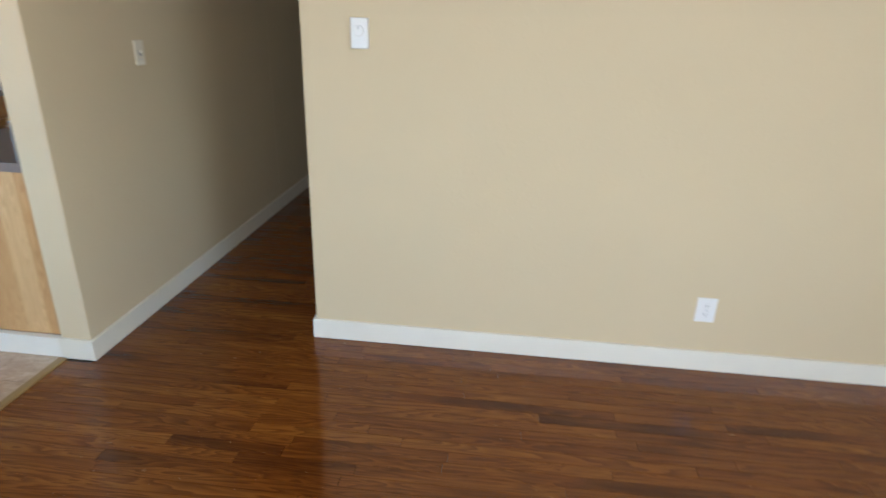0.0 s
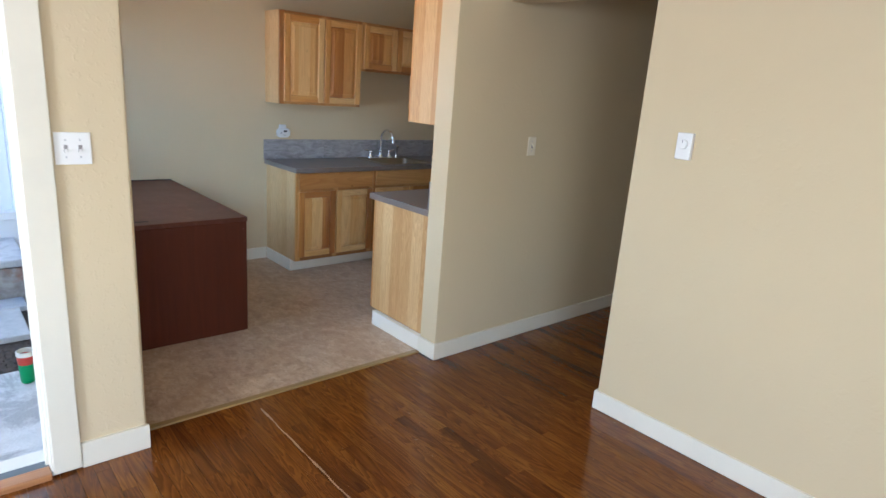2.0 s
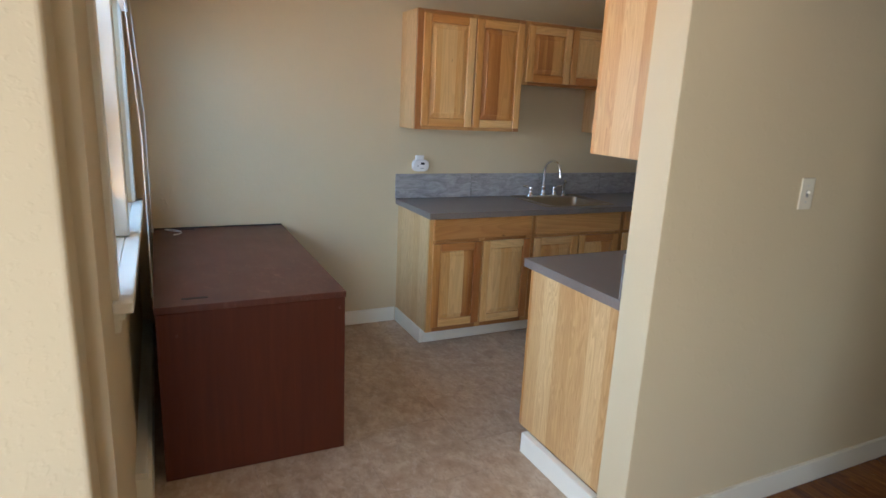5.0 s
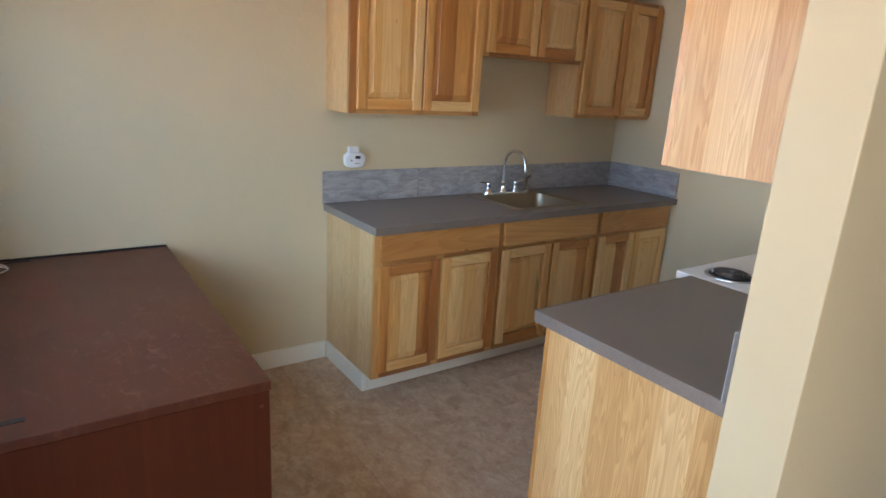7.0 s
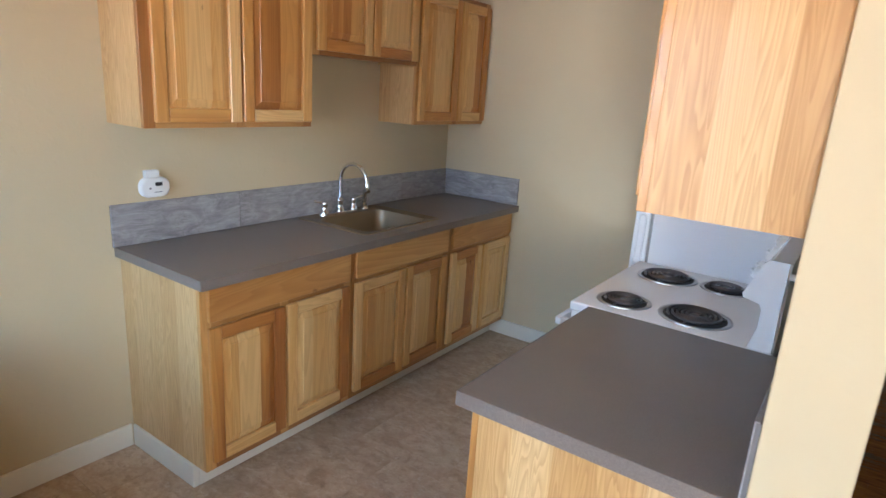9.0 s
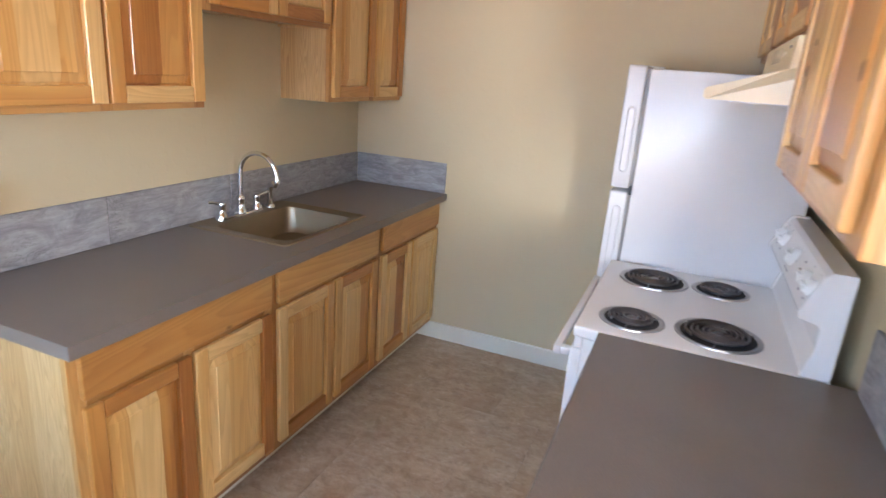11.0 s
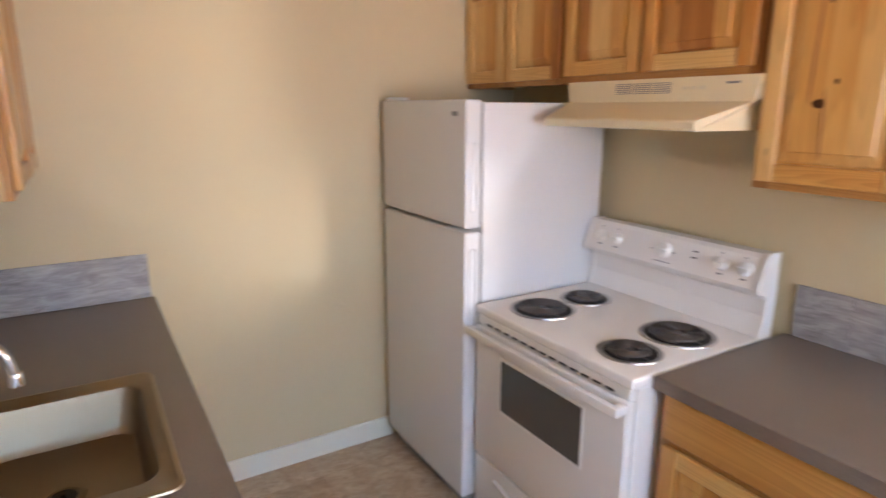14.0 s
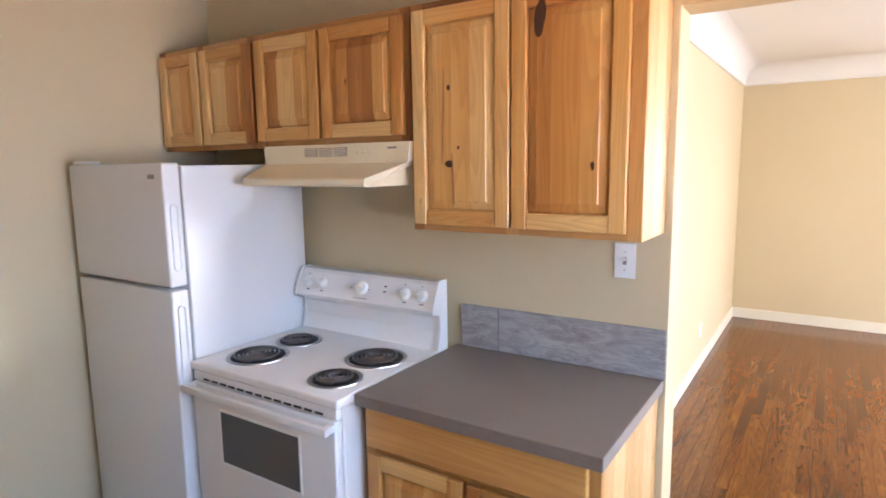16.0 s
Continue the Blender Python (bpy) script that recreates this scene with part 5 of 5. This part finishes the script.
def weed(x, y, size, leaves, seed, label):
    """A rosette of narrow bent leaves."""
    r = random.Random(seed)
    w = thing("weed", (x, y, GROUND), label, "plant", "weeds in the soil bed")
    for _ in range(leaves):
        a, ln, rise = r.uniform(0, 6.283), size * r.uniform(0.6, 1.1), r.uniform(0.25, 1.3)
        bm = bmesh.new()
        rows = []
        for k in range(5):
            t = k / 4
            wd = size * 0.10 * math.sin(math.pi * min(1, t * 0.9 + 0.12))
            d = ln * t
            zz = GROUND - 0.03 + 0.03 + ln * rise * (t - 0.62 * t * t)
            px, py = x + d * math.cos(a), y + d * math.sin(a)
            rows.append([bm.verts.new((px - wd * math.sin(a) * s, py + wd * math.cos(a) * s, zz + abs(s) * wd * 0.5)) for s in (-1, 0, 1)])
        for p, q in zip(rows, rows[1:]):
            for j in range(2):
                bm.faces.new((p[j], p[j + 1], q[j + 1], q[j]))
        part("leaf", bm, M["leaf"], w)


weed(-4.16, -0.03, 0.22, 26, 3, "green leafy weed growing against the step")
weed(-3.06, 0.11, 0.10, 16, 5, "small green weed in the soil bed")
weed(-3.92, 0.06, 0.07, 10, 6, "small green weed beside a paving stone")
r = random.Random(12)
bm = bmesh.new()
for _ in range(420):
    x, y, q = r.uniform(-4.2, -2.95), r.uniform(-0.02, 0.55), r.uniform(0.003, 0.011)
    m = Matrix.LocRotScale((x, y, GROUND - 0.03 + q * 0.4), Euler((r.uniform(0, 6), r.uniform(0, 6), r.uniform(0, 6))), (q, q * r.uniform(0.3, 1), q * 0.5))
    bmesh.ops.create_icosphere(bm, subdivisions=1, radius=1.0, matrix=m)
solid("soil_crumbs", bm, M["soil"], "loose dark soil crumbs and wood chips in the bed", "soil", "stuff")

# ---- floors: pieces last ----
structure("subfloor", boxes((KX0, KX1, KY0, KY1, -0.10, -0.0125), (KX1, LX1, POST_END, HY1, -0.10, -0.0125), (LX0, LX1, LY0, POST_END, -0.10, -0.0125)), M["seam"], "dark subfloor under the boards and tiles", "floor")
kfloor = thing("floor_kitchen", (-2.8, 2.7, -0.010), "beige travertine-look vinyl tile floor", "floor", kind="structure")
part("underlay", boxes((KX0, KX1 - 0.02, KY0, KY1, -0.012, 0.0008)), M["seam"], kfloor)
TS = 0.475
tile_mesh = finish(box(bmesh.new(), -0.5, 0.5, -0.5, 0.5, 0, 0.0032), "tile", M["vinyl"])


def put_piece(name, mesh, parent, x0, x1, y0, y1, z):
    ob = new(name, mesh)
    ob.parent = parent
    ob.location = Vector(((x0 + x1) / 2, (y0 + y1) / 2, z)) - parent.location
    ob.scale = (x1 - x0, y1 - y0, 1)
    return ob


row = 0
y = 1.182 - 2 * TS
while y < KY1:
    x = -2.30 - 4 * TS + (0.5 * TS if row % 2 else 0)
    while x < KX1 + 0.06:
        a, b, c, d = max(x, KX0), min(x + TS, KX1 - 0.018), max(y, POST_END + 0.002), min(y + TS, KY1)
        if b - a > 0.01 and d - c > 0.01:
            if b > KX1:
                d2 = min(d, PART_END - 0.016)
                if d2 - c > 0.01:
                    put_piece("tile", tile_mesh, kfloor, a + 0.0007, b - 0.0007, c + 0.0007, d2 - 0.0007, 0.0008)
                if d > d2 and KX1 - a > 0.01:
                    put_piece("tile", tile_mesh, kfloor, a + 0.0007, KX1 - 0.0007, max(c, d2) + 0.0007, d - 0.0007, 0.0008)
            else:
                put_piece("tile", tile_mesh, kfloor, a + 0.0007, b - 0.0007, c + 0.0007, d - 0.0007, 0.0008)
        x += TS
    y += TS
    row += 1
solid("threshold_strip", boxes((KX1 - 0.017, KX1 + 0.021, POST_END + 0.002, PART_END - 0.016, -0.004, 0.010), bevel=0.0045, segs=3), M["threshold"], "golden wooden threshold strip between tiles and boards", "threshold", "structure")

lfloor = thing("floor_living", (0.5, 0.5, -0.012), "glossy red-brown stained oak strip floor, worn and scratched", "floor", kind="structure")
PW = 0.0575
part("worn_seam", boxes(*[(-1.50 + 0.045 * k, -1.50 + 0.045 * k + 0.0452, 1.2350 - 0.0022 * math.sin(k * 1.7), 1.2425 + 0.0026 * math.sin(k * 1.1), 0.0002, 0.0011) for k in range(22)]), M["filler"], lfloor, "pale worn filler in the seam between two boards")
plank_mesh = finish(box(bmesh.new(), -0.5, 0.5, -0.5, 0.5, 0, 0.0125), "plank", M["wood_floor"])
r = random.Random(21)
verts, faces = [], []
near = 0


def far_plank(a, b, c, d):
    k = len(verts)
    verts.extend([(p, q, h) for h in (-0.012, 0.0005) for p, q in ((a, c), (b, c), (b, d), (a, d))])
    faces.extend([tuple(k + i for i in f) for f in ((4, 5, 6, 7), (0, 1, 5, 4), (1, 2, 6, 5), (2, 3, 7, 6), (3, 0, 4, 7))])


y = LY0
while y < HY1:
    yd = min(y + PW, HY1)
    x_lo, x_hi = LX0, (LX1 if y < LY1 + 0.03 else HX1)
    if POST_END < y < PART_END - 0.03:
        x_lo = KX1 + 0.020
    elif y < POST_END:
        x_lo = LX0 + 0.0
    x = x_lo - r.uniform(0, 0.6)
    while x < x_hi:
        ln = r.choice((0.45, 0.6, 0.75, 0.9, 1.1, 1.4))
        a, b = max(x, x_lo), min(x + ln, x_hi)
        if b - a > 0.02:
            g = 0.0007
            if near < 300 and 0.30 < y < 2.80 and a < 1.35:
                put_piece("plank", plank_mesh, lfloor, a + g, b - g, y + g, yd - g, -0.012)
                near += 1
            else:
                far_plank(a + g, b - g, y + g, yd - g)
        x += ln
    y += PW
me = bpy.data.meshes.new("planks")
me.from_pydata(verts, [], faces)
me.materials.append(M["wood_floor"])
rest = new("planks", me)
rest.parent = lfloor
rest.location = -lfloor.location
tagged(rest, "further floor boards of the same red-brown oak", kind="stuff")

# Dark knots in the doors beside the worktop.
def knot(y, z, ry, rz, lean=0.0):
    pts = []
    for k in range(14):
        a = 2 * math.pi * k / 14
        q = 1 + 0.06 * math.sin(3 * a + y * 40) + 0.05 * math.sin(5 * a)
        u, v = ry * q * math.cos(a), rz * q * math.sin(a)
        pts.append((y + u * math.cos(lean) - v * math.sin(lean), z + u * math.sin(lean) + v * math.cos(lean)))
    return loft(bmesh.new(), [[(xx, p, q) for p, q in pts] for xx in (KX1 - 0.2975, KX1 - 0.3000)])


for ob in [o for o in scene.objects if o.name.startswith("door") and o.parent and o.parent.name.startswith("wall_cabinet") and "knotty" in o.parent.get("label", "")]:
    lo = min(v.co.y for v in ob.data.vertices)
    for y, z, ry, rz, ln in (((2.692, 2.085, 0.018, 0.058, 0.12), (2.520, 1.640, 0.006, 0.014, 0.0)) if lo < 2.6 else ((3.022, 1.652, 0.016, 0.012, 0.0), (3.022, 1.905, 0.006, 0.010, 0.0), (2.985, 1.706, 0.004, 0.007, 0))):
        part("knot", knot(y, z, ry, rz, ln), M["knot"], ob, "dark brown knot")
    for y, z, ry, rz, ln in (((2.676, 1.960, 0.0035, 0.075, 0.10),) if lo < 2.6 else ((3.045, 1.80, 0.004, 0.16, 0.03), (3.008, 1.60, 0.004, 0.09, -0.04))):
        part("streak", knot(y, z, ry, rz, ln), M["streak"], ob, "dark heartwood streak")
